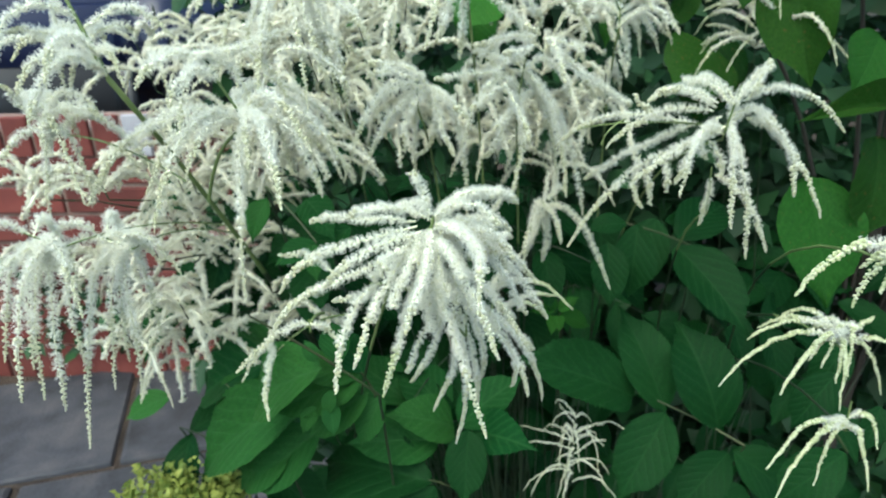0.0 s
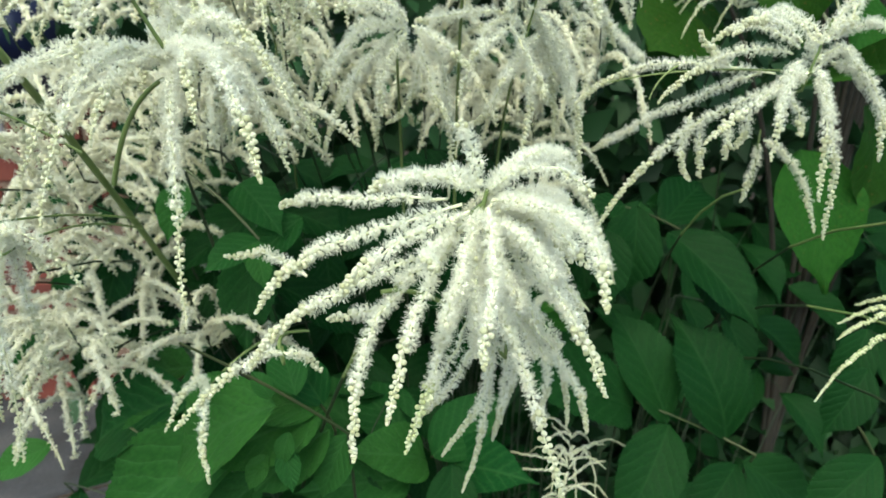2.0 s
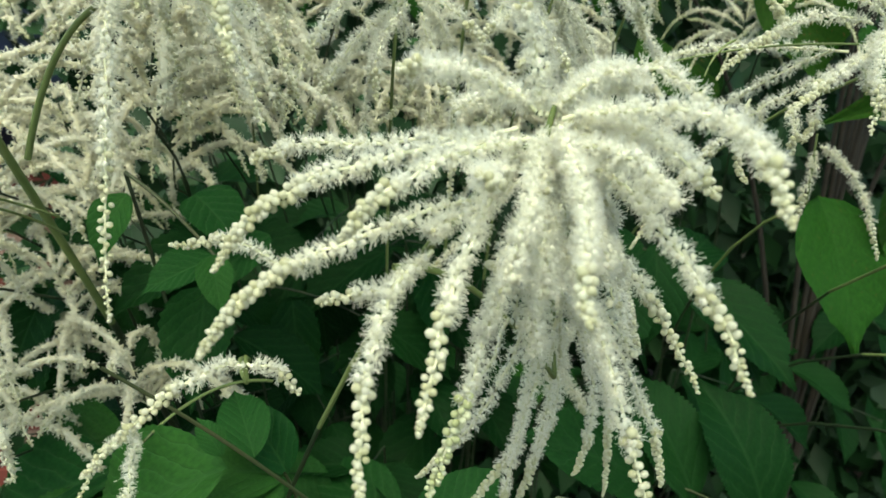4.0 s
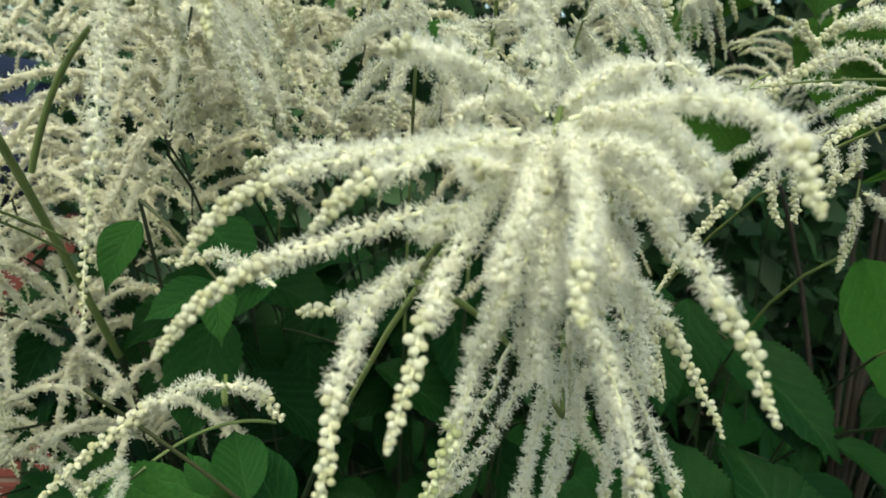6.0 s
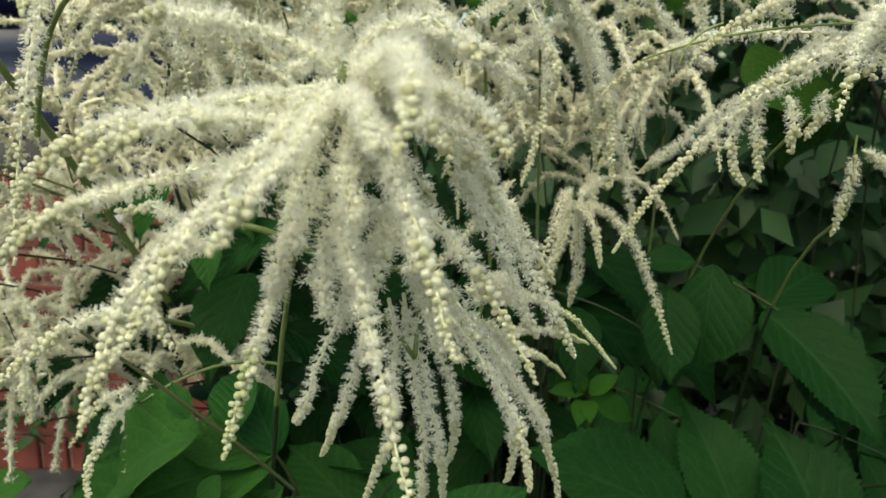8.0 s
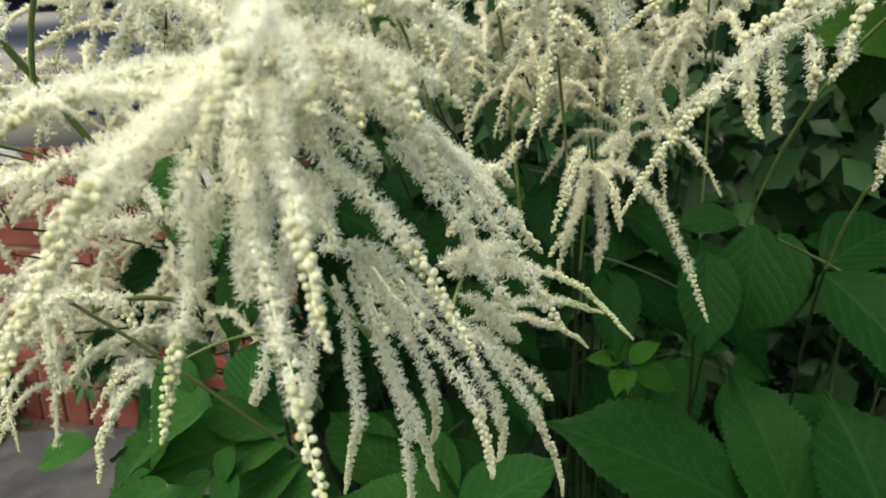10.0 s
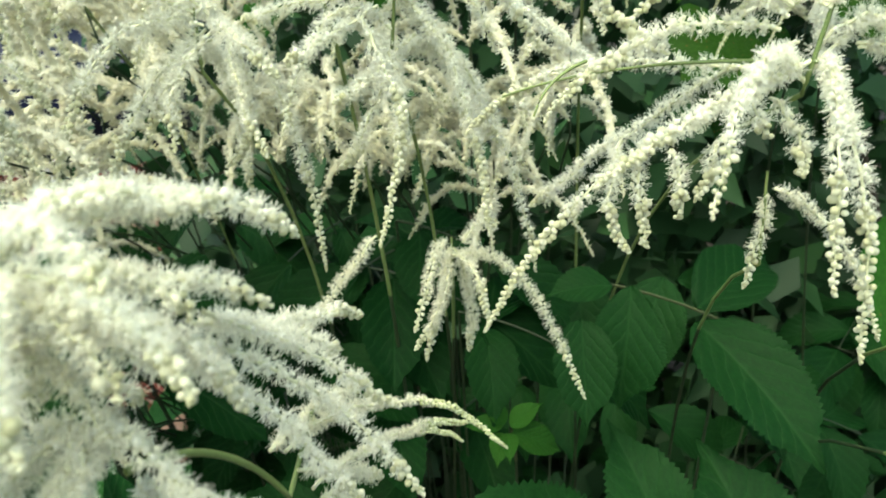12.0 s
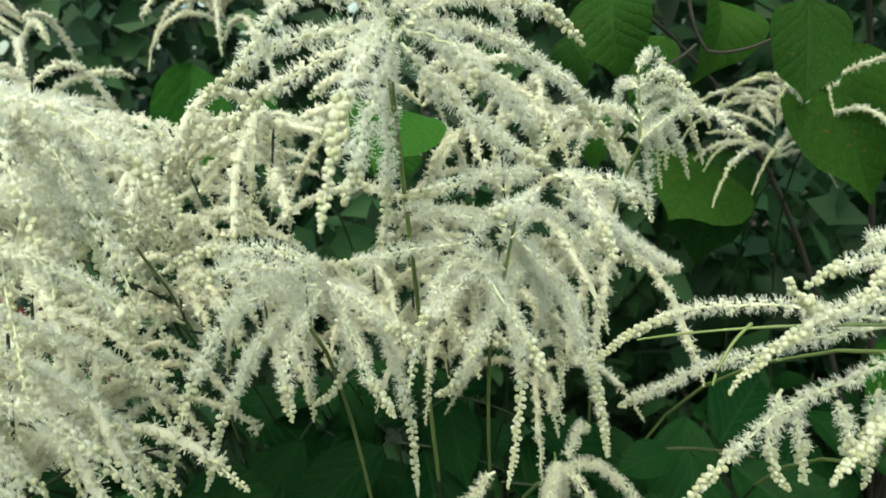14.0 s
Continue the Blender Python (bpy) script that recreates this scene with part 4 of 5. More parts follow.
plume("cream goat's beard plume in the clump's heart",
      (0.100, 1.050, 0.000), (-0.069, 0.720, 0.960), (0.000, 0.000, 0.025),
      [],
      11, 137, detail=1, stalk=(0.001, 0.0006), girth=1.3, old=True, reach=(0.05, 0.09), drop=(-0.02, 0.045), open_share=0.88)
plume("fading cream goat's beard plume with curved racemes",
      (-0.050, 1.050, 0.000), (-0.257, 0.620, 0.909), (-0.004, -0.002, 0.016),
      [],
      11, 150, detail=1, stalk=(0.001, 0.0006), girth=1.15, old=True, reach=(0.035, 0.07), drop=(-0.02, 0.035), open_share=0.85)
plume("fading cream goat's beard plume with curved racemes",
      (-0.050, 1.050, 0.000), (-0.214, 0.600, 0.862), (-0.004, -0.002, 0.016),
      [],
      11, 151, detail=1, stalk=(0.001, 0.0006), girth=1.15, old=True, reach=(0.035, 0.07), drop=(-0.02, 0.035), open_share=0.85)
plume("fading cream goat's beard plume with curved racemes",
      (-0.050, 1.050, 0.000), (-0.294, 0.600, 0.847), (-0.004, -0.002, 0.016),
      [],
      11, 152, detail=1, stalk=(0.001, 0.0006), girth=1.15, old=True, reach=(0.035, 0.07), drop=(-0.02, 0.035), open_share=0.85)
plume("fading cream goat's beard plume with curved racemes",
      (-0.050, 1.050, 0.000), (-0.196, 0.600, 0.800), (-0.004, -0.002, 0.016),
      [],
      11, 153, detail=1, stalk=(0.001, 0.0006), girth=1.15, old=True, reach=(0.035, 0.07), drop=(-0.02, 0.035), open_share=0.85)
plume("fading cream goat's beard plume with curved racemes",
      (-0.050, 1.050, 0.000), (-0.328, 0.640, 0.903), (-0.004, -0.002, 0.016),
      [],
      11, 154, detail=1, stalk=(0.001, 0.0006), girth=1.15, old=True, reach=(0.035, 0.07), drop=(-0.02, 0.035), open_share=0.85)
plume("fading cream goat's beard plume with curved racemes",
      (-0.050, 1.050, 0.000), (-0.262, 0.620, 0.766), (-0.004, -0.002, 0.016),
      [],
      11, 155, detail=1, stalk=(0.001, 0.0006), girth=1.15, old=True, reach=(0.035, 0.07), drop=(-0.02, 0.035), open_share=0.85)
plume("cream goat's beard plume deep in the clump",
      (0.080, 1.050, 0.000), (0.029, 0.740, 0.939), (0.000, 0.000, 0.020),
      [],
      10, 170, detail=1, stalk=(0.001, 0.0006), girth=1.15, old=True, reach=(0.04, 0.08), drop=(-0.02, 0.04), open_share=0.85)
plume("cream goat's beard plume deep in the clump",
      (0.080, 1.050, 0.000), (0.105, 0.780, 0.917), (0.000, 0.000, 0.020),
      [],
      10, 171, detail=1, stalk=(0.001, 0.0006), girth=1.15, old=True, reach=(0.04, 0.08), drop=(-0.02, 0.04), open_share=0.85)
plume("cream goat's beard plume deep in the clump",
      (0.080, 1.050, 0.000), (0.064, 0.730, 0.907), (0.000, 0.000, 0.020),
      [],
      10, 172, detail=1, stalk=(0.001, 0.0006), girth=1.15, old=True, reach=(0.04, 0.08), drop=(-0.02, 0.04), open_share=0.85)
plume("cream goat's beard plume deep in the clump",
      (0.080, 1.050, 0.000), (0.152, 0.800, 0.917), (0.000, 0.000, 0.020),
      [],
      10, 173, detail=1, stalk=(0.001, 0.0006), girth=1.15, old=True, reach=(0.04, 0.08), drop=(-0.02, 0.04), open_share=0.85)
plume("cream goat's beard plume deep in the clump",
      (0.080, 1.050, 0.000), (-0.010, 0.760, 0.916), (0.000, 0.000, 0.020),
      [],
      10, 174, detail=1, stalk=(0.001, 0.0006), girth=1.15, old=True, reach=(0.04, 0.08), drop=(-0.02, 0.04), open_share=0.85)
plume("cream goat's beard plume deep in the clump",
      (0.080, 1.050, 0.000), (0.119, 0.760, 0.882), (0.000, 0.000, 0.020),
      [],
      10, 175, detail=1, stalk=(0.001, 0.0006), girth=1.15, old=True, reach=(0.04, 0.08), drop=(-0.02, 0.04), open_share=0.85)
plume("greenish goat's beard plume still in bud",
      (0.330, 1.000, 0.000), (0.288, 0.500, 0.841), (0.000, 0.000, 0.012),
      [(-8.3, -2.5, -2.4, 3.0), (-6.0, 0.0, -0.4, 2.3), (-4.7, 2.0, -0.6, 2.0), (-2.4, 4.0, -0.6, 1.9), (-7.7, -10.0, 2.0, 4.1), (-1.9, 0.0, -2.0, 1.1), (1.6, 0.0, 1.3, 1.0), (3.2, 0.0, -4.6, 1.5), (2.9, -2.0, -0.8, 1.6), (-1.4, -3.0, -1.8, 1.5)],
      4, 51, detail=2, green=True, open_share=0.3, reach=(0.02, 0.04), drop=(0.0, 0.03), girth=0.75)
plume("second greenish plume in bud on a lower branch",
      (0.330, 1.000, 0.000), (0.280, 0.460, 0.805), (0.000, 0.000, 0.012),
      [(-6.1, -4.0, -0.8, 2.6), (-5.3, -4.0, -2.9, 2.5), (-3.3, -2.0, -1.1, 1.7), (1.0, -2.0, -4.0, 1.2), (-2.3, -2.0, -3.6, 1.5)],
      1, 56, detail=2, green=True, open_share=0.25, reach=(0.02, 0.03), drop=(0.01, 0.03), girth=0.72)
plume("thick creamy raceme tip of a budding plume",
      (0.420, 1.000, 0.000), (0.267, 0.400, 0.939), (0.000, 0.000, 0.012),
      [(-6.6, -2.0, -1.1, 2.5), (-2.9, 0.0, -2.7, 1.4), (-0.6, 2.0, -2.9, 1.2)],
      2, 57, detail=2, green=True, open_share=0.4, reach=(0.02, 0.03), drop=(0.0, 0.02), girth=1.0, facing=(170, 40))
plume("small pale flower spray low among the leaves",
      (0.140, 1.000, 0.000), (0.138, 0.657, 0.622), (0.000, 0.000, 0.045),
      [(-6.0, 0.3, 2.7, 2.3), (-4.9, -1.7, -3.3, 2.1), (-6.0, -0.7, 0.6, 2.3), (5.0, 0.3, 2.4, 2.0), (-1.6, -1.7, -4.8, 1.3), (2.3, 1.3, 1.1, 1.3), (3.2, -1.7, -3.3, 1.6)],
      22, 52, detail=2, open_share=0.5, reach=(0.012, 0.045), drop=(-0.02, 0.05), girth=0.38)
plume("pale flower spray under the shrub",
      (0.420, 1.050, 0.000), (0.336, 0.880, 0.982), (0.000, 0.000, 0.030),
      [(-5.6, 0.0, -1.6, 2.2), (-5.4, 0.0, 1.3, 2.1), (11.2, 2.0, -3.7, 3.8), (3.8, -2.0, -3.5, 1.8)],
      9, 53, detail=1, old=True, green=True, girth=0.9, open_share=0.7, reach=(0.05, 0.1), drop=(-0.03, 0.03))
plume("pale flower spray in the shrub's shade",
      (0.500, 1.050, 0.000), (0.343, 0.850, 1.009), (0.000, 0.000, 0.030),
      [(-7.2, 0.0, 0.3, 2.6), (-4.6, -1.0, -5.6, 1.9), (3.8, -1.0, -6.3, 1.7)],
      10, 54, detail=1, old=True, green=True, girth=0.9, open_share=0.7, reach=(0.05, 0.1), drop=(-0.03, 0.03))

# ---- ground, paving and garden wall ----
def sheet(name, x0, x1, y0, y1, n, lift, mat, z=0.0):
    xs, ys = np.linspace(x0, x1, n), np.linspace(y0, y1, n)
    v = np.array([(x, y, z + lift * noise.noise(Vector((x * 3, y * 3, 0.3)))) for y in ys for x in xs])
    i = np.arange((n - 1) * (n - 1))
    a = (i // (n - 1)) * n + i % (n - 1)
    return mesh_from(name, v, np.stack([a, a + 1, a + n + 1, a + n], 1), [mat])


tagged(new("ground", sheet("ground", -60, 60, -60, 60, 200, 0.0, SOIL, -0.012)), "dark garden soil reaching far away", "ground", kind="structure")
tagged(new("flower_bed", sheet("flower_bed", -0.22, 1.6, -0.1, 1.66, 60, 0.03, SOIL, 0.0)), "dark crumbly bed soil under the plants", "soil", kind="structure")


def box_mesh(name, sx, sy, sz, bevel, mat, jitter=0.0, seed=0):
    bm = bmesh.new()
    bmesh.ops.create_cube(bm, size=1.0)
    bmesh.ops.scale(bm, vec=(sx, sy, sz), verts=bm.verts)
    bmesh.ops.bevel(bm, geom=bm.edges[:], offset=bevel, segments=1, affect="EDGES")
    r = random.Random(seed)
    for p in bm.verts:
        p.co += Vector((r.uniform(-1, 1), r.uniform(-1, 1), r.uniform(-1, 1))) * jitter
    return from_bm(name, bm, mat)


pavement = tagged(new("pavement", sheet("pavement", -3.6, 0.05, -1.2, 1.72, 30, 0.0, SOIL, 0.018)), "worn grey paving with mossy earth joints", "pavement", kind="structure")
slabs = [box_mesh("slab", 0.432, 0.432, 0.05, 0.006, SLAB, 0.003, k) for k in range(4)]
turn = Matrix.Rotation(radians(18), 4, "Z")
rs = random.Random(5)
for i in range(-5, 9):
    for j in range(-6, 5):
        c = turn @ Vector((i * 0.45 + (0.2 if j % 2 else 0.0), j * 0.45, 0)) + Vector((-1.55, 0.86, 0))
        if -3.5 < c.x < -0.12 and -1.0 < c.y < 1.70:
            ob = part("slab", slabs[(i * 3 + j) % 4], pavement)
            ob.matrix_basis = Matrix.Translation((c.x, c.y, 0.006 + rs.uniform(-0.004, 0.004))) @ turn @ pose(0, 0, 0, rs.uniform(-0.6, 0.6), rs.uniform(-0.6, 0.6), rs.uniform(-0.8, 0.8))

wall_len, wall_x = 4.2, -2.6
wall = tagged(new("garden_wall", box_mesh("garden_wall", wall_len, 0.19, 0.70, 0.004, MORTAR)), "low red brick garden wall with earthy mortar", "wall", kind="structure")
wall.location = (wall_x, 1.835, 0.35)
stretchers = [box_mesh("brick", 0.213, 0.012, 0.064, 0.003, BRICK, 0.0012, k) for k in range(4)]
soldiers = [box_mesh("brick", 0.064, 0.014, 0.10, 0.003, BRICK, 0.0012, 9 + k) for k in range(3)]
grey = box_mesh("brick", 0.064, 0.014, 0.10, 0.003, BRICK_GREY, 0.0012, 20)
for row in range(7):
    z = 0.108 + 0.0375 + row * 0.075
    for k in range(int(wall_len / 0.2235)):
        x = -wall_len / 2 + 0.12 + k * 0.2235 + (0.112 if row % 2 else 0.0)
        if x < wall_len / 2 - 0.1:
            ob = part("brick", stretchers[(k * 5 + row) % 4], wall)
            ob.location = (x, -0.097 + rs.uniform(-0.002, 0.002), z - 0.35)
for z, every in ((0.056, 0), (0.682, 1)):
    for k in range(int(wall_len / 0.0745)):
        ob = part("brick", grey if every and k % 7 == 3 else soldiers[k % 3], wall)
        ob.location = (-wall_len / 2 + 0.04 + k * 0.0745, -0.098, z - 0.35)


# ---- leaves ----
def blade(length_rows, teeth, belly, curl, fold, seed, mat, pointed=0.8, wave=0.0):
    """A leaf of unit length along y and unit width, toothed at the rim, folded on its midrib."""
    r = random.Random(seed)
    rows, cols = length_rows, 4 if length_rows < 28 else 8
    v, uv = [], []
    for i in range(rows + 1):
        s = i / rows
        w = math.sin(math.pi * s ** belly) ** pointed * 0.5 if 0 < s < 1 else 0.004
        if s > 0.78:
            w *= 1 - 0.78 * ((s - 0.78) / 0.22) ** 0.65
        tooth = teeth * (1 if i % 2 else -1) * (0.6 + 0.8 * r.random())
        for j in range(cols + 1):
            u = j / cols * 2 - 1
            ww = w * u * (1 + (tooth if abs(u) > 0.99 and 0.04 < s < 0.98 else 0))
            y = s + (0.006 if abs(u) > 0.99 and i % 2 else 0.0)
            z = fold * abs(ww) - curl * (s - 0.35) ** 2 + wave * math.sin(s * 9 + u * 2 + seed) * abs(u) + 0.004 * math.sin(s * 40 - abs(u) * 9) * abs(u)
            v.append((ww, y, z))
            uv.append((0.5 + u * 0.5 * max(0.25, w * 2), s))
    n = cols + 1
    i = np.arange(rows * cols)
    a = (i // cols) * n + i % cols
    return mesh_from("leaflet", v, np.stack([a, a + 1, a + n + 1, a + n], 1), [mat], uv=uv)


LEAFLETS = [blade(64, 0.044, 0.80 + 0.05 * k, 0.20 + 0.10 * k, 0.16, k, LEAF, 0.74, 0.018) for k in range(5)]
FILL = [blade(26, 0.04, 0.78 + 0.06 * k, 0.25 + 0.14 * k, 0.22, 60 + k, LEAF, 0.8, 0.018) for k in range(4)]
YOUNG = [blade(56, 0.022, 0.72, 0.3 + 0.1 * k, 0.2, 20 + k, LEAF_YOUNG, 0.95, 0.015) for k in range(3)]
BROAD = [blade(30, 0.0, 0.70 + 0.06 * k, 0.15 + 0.22 * k, 0.1 + 0.12 * k, 40 + k, LEAF_SHRUB, 0.66, 0.035) for k in range(5)]

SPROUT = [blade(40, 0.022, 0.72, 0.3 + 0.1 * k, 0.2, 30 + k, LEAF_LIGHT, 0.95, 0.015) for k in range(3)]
# shrub blades in the painted-lit copy of their green
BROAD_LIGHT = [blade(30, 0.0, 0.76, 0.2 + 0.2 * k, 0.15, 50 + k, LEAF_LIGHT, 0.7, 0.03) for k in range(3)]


def leaf_pose(base, tip, width, normal):
    b, t = Vector(base), Vector(tip)
    y = (t - b).normalized()
    x = y.cross(Vector(normal)).normalized()
    z = x.cross(y)
    ln = (t - b).length
    m = Matrix((x, y, z)).transposed().to_4x4()
    return Matrix.Translation(b) @ m @ Matrix.Diagonal((width, ln, ln, 1))


def put_leaf(parent, me, base, tip, width, normal, name="leaflet"):
    ob = part(name, me, parent)
    ob.matrix_basis = Matrix.Translation(-parent.location) @ leaf_pose(base, tip, width, normal)
    return ob


def line_part(name, parent, pts, r0, r1, mat, label=""):
    a, ta = along(pts, 14)
    v, f = tube(a - np.array(parent.location), ta, np.linspace(r0, r1, 14), 6)
    return part(name, mesh_from(name, v, f, [mat]), parent, label)


def compound_leaf(root, node, end, pairs, size, seed, label="dark green toothed goat's beard leaf", meshes=None, mat=LEAF_AND_SHADED_STALK, normal=(0, -0.45, 0.9), wide=0.5):
    """A divided leaf: stalk from the ground to node, rachis to end, toothed leaflets in pairs and one at the end."""
    r = random.Random(seed)
    meshes = meshes or LEAFLETS
    top = thing("compound_leaf", root, label, "leaf", "goat's beard leaves")
    root, node, end = Vector(root), Vector(node), Vector(end)
    line_part("leaf_stalk", top, (root, root.lerp(node, 0.6) + Vector((0, 0, 0.06)), node), 0.0011, 0.0009, mat)
    line_part("rachis", top, (node, node.lerp(end, 0.5) + Vector((0, 0, 0.008)), end), 0.0009, 0.0006, mat)
    d = (end - node).normalized()
    side = d.cross(Vector(normal)).normalized()
    for k in range(pairs):
        p = node.lerp(end, (k + 0.25) / max(pairs, 1))
        for sg in (-1, 1):
            ln = size * r.uniform(0.75, 1.05)
            tip = p + (side * sg * 0.9 + d * r.uniform(0.25, 0.55) + Vector((0, 0, r.uniform(-0.45, 0.05)))).normalized() * ln
            nn = Vector(normal) + Vector((r.uniform(-0.3, 0.3), r.uniform(-0.3, 0.3), 0))
            put_leaf(top, meshes[r.randrange(len(meshes))], p, tip, ln * wide * r.uniform(0.85, 1.1), nn)
    ln = size * r.uniform(0.95, 1.2)
    put_leaf(top, meshes[r.randrange(len(meshes))], end, end + (d + Vector((0, 0, r.uniform(-0.5, -0.1)))).normalized() * ln, ln * wide, normal)
    return top


leaf = thing("compound_leaf", (0.200, 0.800, 0.000), "dark green goat's beard leaf with broad oval leaflets", "leaf", "goat's beard leaves")
line_part("leaf_stalk", leaf, ((0.200, 0.800, 0.000), (0.260, 0.716, 0.428), (0.300, 0.660, 0.630)), 0.0013, 0.0011, LEAF_AND_SHADED_STALK)
line_part("rachis", leaf, ((0.300, 0.660, 0.630), (0.249, 0.671, 0.659), (0.199, 0.682, 0.675)), 0.0011, 0.0008, RACHIS)
put_leaf(leaf, LEAFLETS[0], (0.199, 0.682, 0.671), (0.085, 0.625, 0.752), 0.064, (0.0, -0.6, 0.8))
put_leaf(leaf, LEAFLETS[2], (0.227, 0.672, 0.658), (0.189, 0.720, 0.750), 0.052, (0.0, -0.6, 0.8))
put_leaf(leaf, LEAFLETS[4], (0.278, 0.660, 0.645), (0.244, 0.700, 0.745), 0.066, (0.0, -0.6, 0.8))
put_leaf(leaf, LEAFLETS[1], (0.227, 0.672, 0.658), (0.177, 0.620, 0.597), 0.055, (0.0, -0.6, 0.8))
put_leaf(leaf, LEAFLETS[3], (0.286, 0.660, 0.623), (0.232, 0.620, 0.588), 0.044, (0.0, -0.6, 0.8))
put_leaf(leaf, LEAFLETS[0], (0.291, 0.660, 0.623), (0.360, 0.640, 0.574), 0.050, (0.0, -0.6, 0.8))

leaf = thing("compound_leaf", (0.220, 0.850, 0.000), "dark green goat's beard leaf with pointed leaflets", "leaf", "goat's beard leaves")
line_part("leaf_stalk", leaf, ((0.220, 0.850, 0.000), (0.249, 0.808, 0.521), (0.268, 0.780, 0.785)), 0.0013, 0.0011, LEAF_AND_SHADED_STALK)
line_part("rachis", leaf, ((0.268, 0.780, 0.785), (0.223, 0.750, 0.817), (0.178, 0.720, 0.837)), 0.0011, 0.0008, RACHIS)
put_leaf(leaf, LEAFLETS[1], (0.242, 0.756, 0.799), (0.298, 0.678, 0.747), 0.055, (0.0, -0.6, 0.8))
put_leaf(leaf, LEAFLETS[3], (0.194, 0.710, 0.839), (0.186, 0.684, 0.774), 0.041, (0.0, -0.6, 0.8))
put_leaf(leaf, LEAFLETS[0], (0.166, 0.700, 0.824), (0.167, 0.670, 0.773), 0.034, (0.0, -0.6, 0.8))
put_leaf(leaf, LEAFLETS[2], (0.184, 0.710, 0.840), (0.147, 0.700, 0.840), 0.022, (0.0, -0.6, 0.8))
put_leaf(leaf, LEAFLETS[4], (0.270, 0.760, 0.768), (0.284, 0.700, 0.742), 0.039, (0.0, -0.6, 0.8))
put_leaf(leaf, LEAFLETS[1], (0.255, 0.800, 0.789), (0.321, 0.860, 0.812), 0.053, (0.0, -0.6, 0.8))

leaf = thing("compound_leaf", (0.140, 0.800, 0.000), "young bright green goat's beard shoot", "leaf", "goat's beard leaves")
line_part("leaf_stalk", leaf, ((0.140, 0.800, 0.000), (0.134, 0.770, 0.470), (0.130, 0.750, 0.700)), 0.0013, 0.0011, LEAF_AND_SHADED_STALK)
line_part("rachis", leaf, ((0.130, 0.750, 0.700), (0.129, 0.739, 0.724), (0.127, 0.728, 0.737)), 0.0011, 0.0008, RACHIS)
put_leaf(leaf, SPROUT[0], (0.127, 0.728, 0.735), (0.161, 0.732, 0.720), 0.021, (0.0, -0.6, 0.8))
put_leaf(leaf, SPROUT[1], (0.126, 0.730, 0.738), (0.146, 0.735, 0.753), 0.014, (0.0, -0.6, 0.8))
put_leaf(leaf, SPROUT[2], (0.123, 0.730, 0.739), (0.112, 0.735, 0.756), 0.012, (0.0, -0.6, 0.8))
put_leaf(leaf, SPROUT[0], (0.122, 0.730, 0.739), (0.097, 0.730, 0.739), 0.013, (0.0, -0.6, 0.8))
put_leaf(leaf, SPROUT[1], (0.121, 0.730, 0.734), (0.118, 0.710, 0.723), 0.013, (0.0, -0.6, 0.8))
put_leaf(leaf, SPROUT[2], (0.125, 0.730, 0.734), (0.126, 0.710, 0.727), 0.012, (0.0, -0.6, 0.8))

leaf = thing("compound_leaf", (0.000, 0.700, 0.000), "dark green leaf near the paving", "leaf", "goat's beard leaves")
line_part("leaf_stalk", leaf, ((0.000, 0.700, 0.000), (0.022, 0.652, 0.408), (0.037, 0.620, 0.597)), 0.0013, 0.0011, LEAF_AND_SHADED_STALK)
line_part("rachis", leaf, ((0.037, 0.620, 0.597), (0.019, 0.610, 0.621), (0.002, 0.600, 0.633)), 0.0011, 0.0008, RACHIS)
put_leaf(leaf, LEAFLETS[3], (0.002, 0.600, 0.633), (-0.123, 0.660, 0.615), 0.081, (0.0, -0.6, 0.8))
put_leaf(leaf, LEAFLETS[0], (0.038, 0.620, 0.674), (0.034, 0.580, 0.622), 0.038, (0.0, -0.6, 0.8))
put_leaf(leaf, LEAFLETS[2], (0.007, 0.600, 0.626), (-0.029, 0.580, 0.578), 0.037, (0.0, -0.6, 0.8))

leaf = thing("compound_leaf", (-0.020, 0.720, 0.000), "mid-green goat's beard leaf, its leaflets notched", "leaf", "goat's beard leaves")
line_part("leaf_stalk", leaf, ((-0.020, 0.720, 0.000), (-0.028, 0.636, 0.492), (-0.034, 0.580, 0.737)), 0.0013, 0.0011, LEAF_AND_SHADED_STALK)
line_part("rachis", leaf, ((-0.034, 0.580, 0.737), (-0.073, 0.550, 0.796), (-0.112, 0.520, 0.843)), 0.0011, 0.0008, RACHIS)
put_leaf(leaf, YOUNG[0], (-0.075, 0.550, 0.787), (-0.087, 0.560, 0.802), 0.012, (0.0, -0.6, 0.8))
put_leaf(leaf, YOUNG[1], (-0.079, 0.560, 0.776), (-0.165, 0.600, 0.710), 0.065, (0.0, -0.6, 0.8))
put_leaf(leaf, YOUNG[2], (-0.070, 0.570, 0.748), (-0.076, 0.560, 0.728), 0.013, (0.0, -0.6, 0.8))
put_leaf(leaf, YOUNG[0], (-0.073, 0.570, 0.737), (-0.068, 0.550, 0.716), 0.016, (0.0, -0.6, 0.8))
put_leaf(leaf, YOUNG[1], (-0.065, 0.580, 0.769), (-0.079, 0.620, 0.790), 0.026, (0.0, -0.6, 0.8))
put_leaf(leaf, YOUNG[2], (-0.085, 0.570, 0.732), (-0.099, 0.560, 0.711), 0.015, (0.0, -0.6, 0.8))

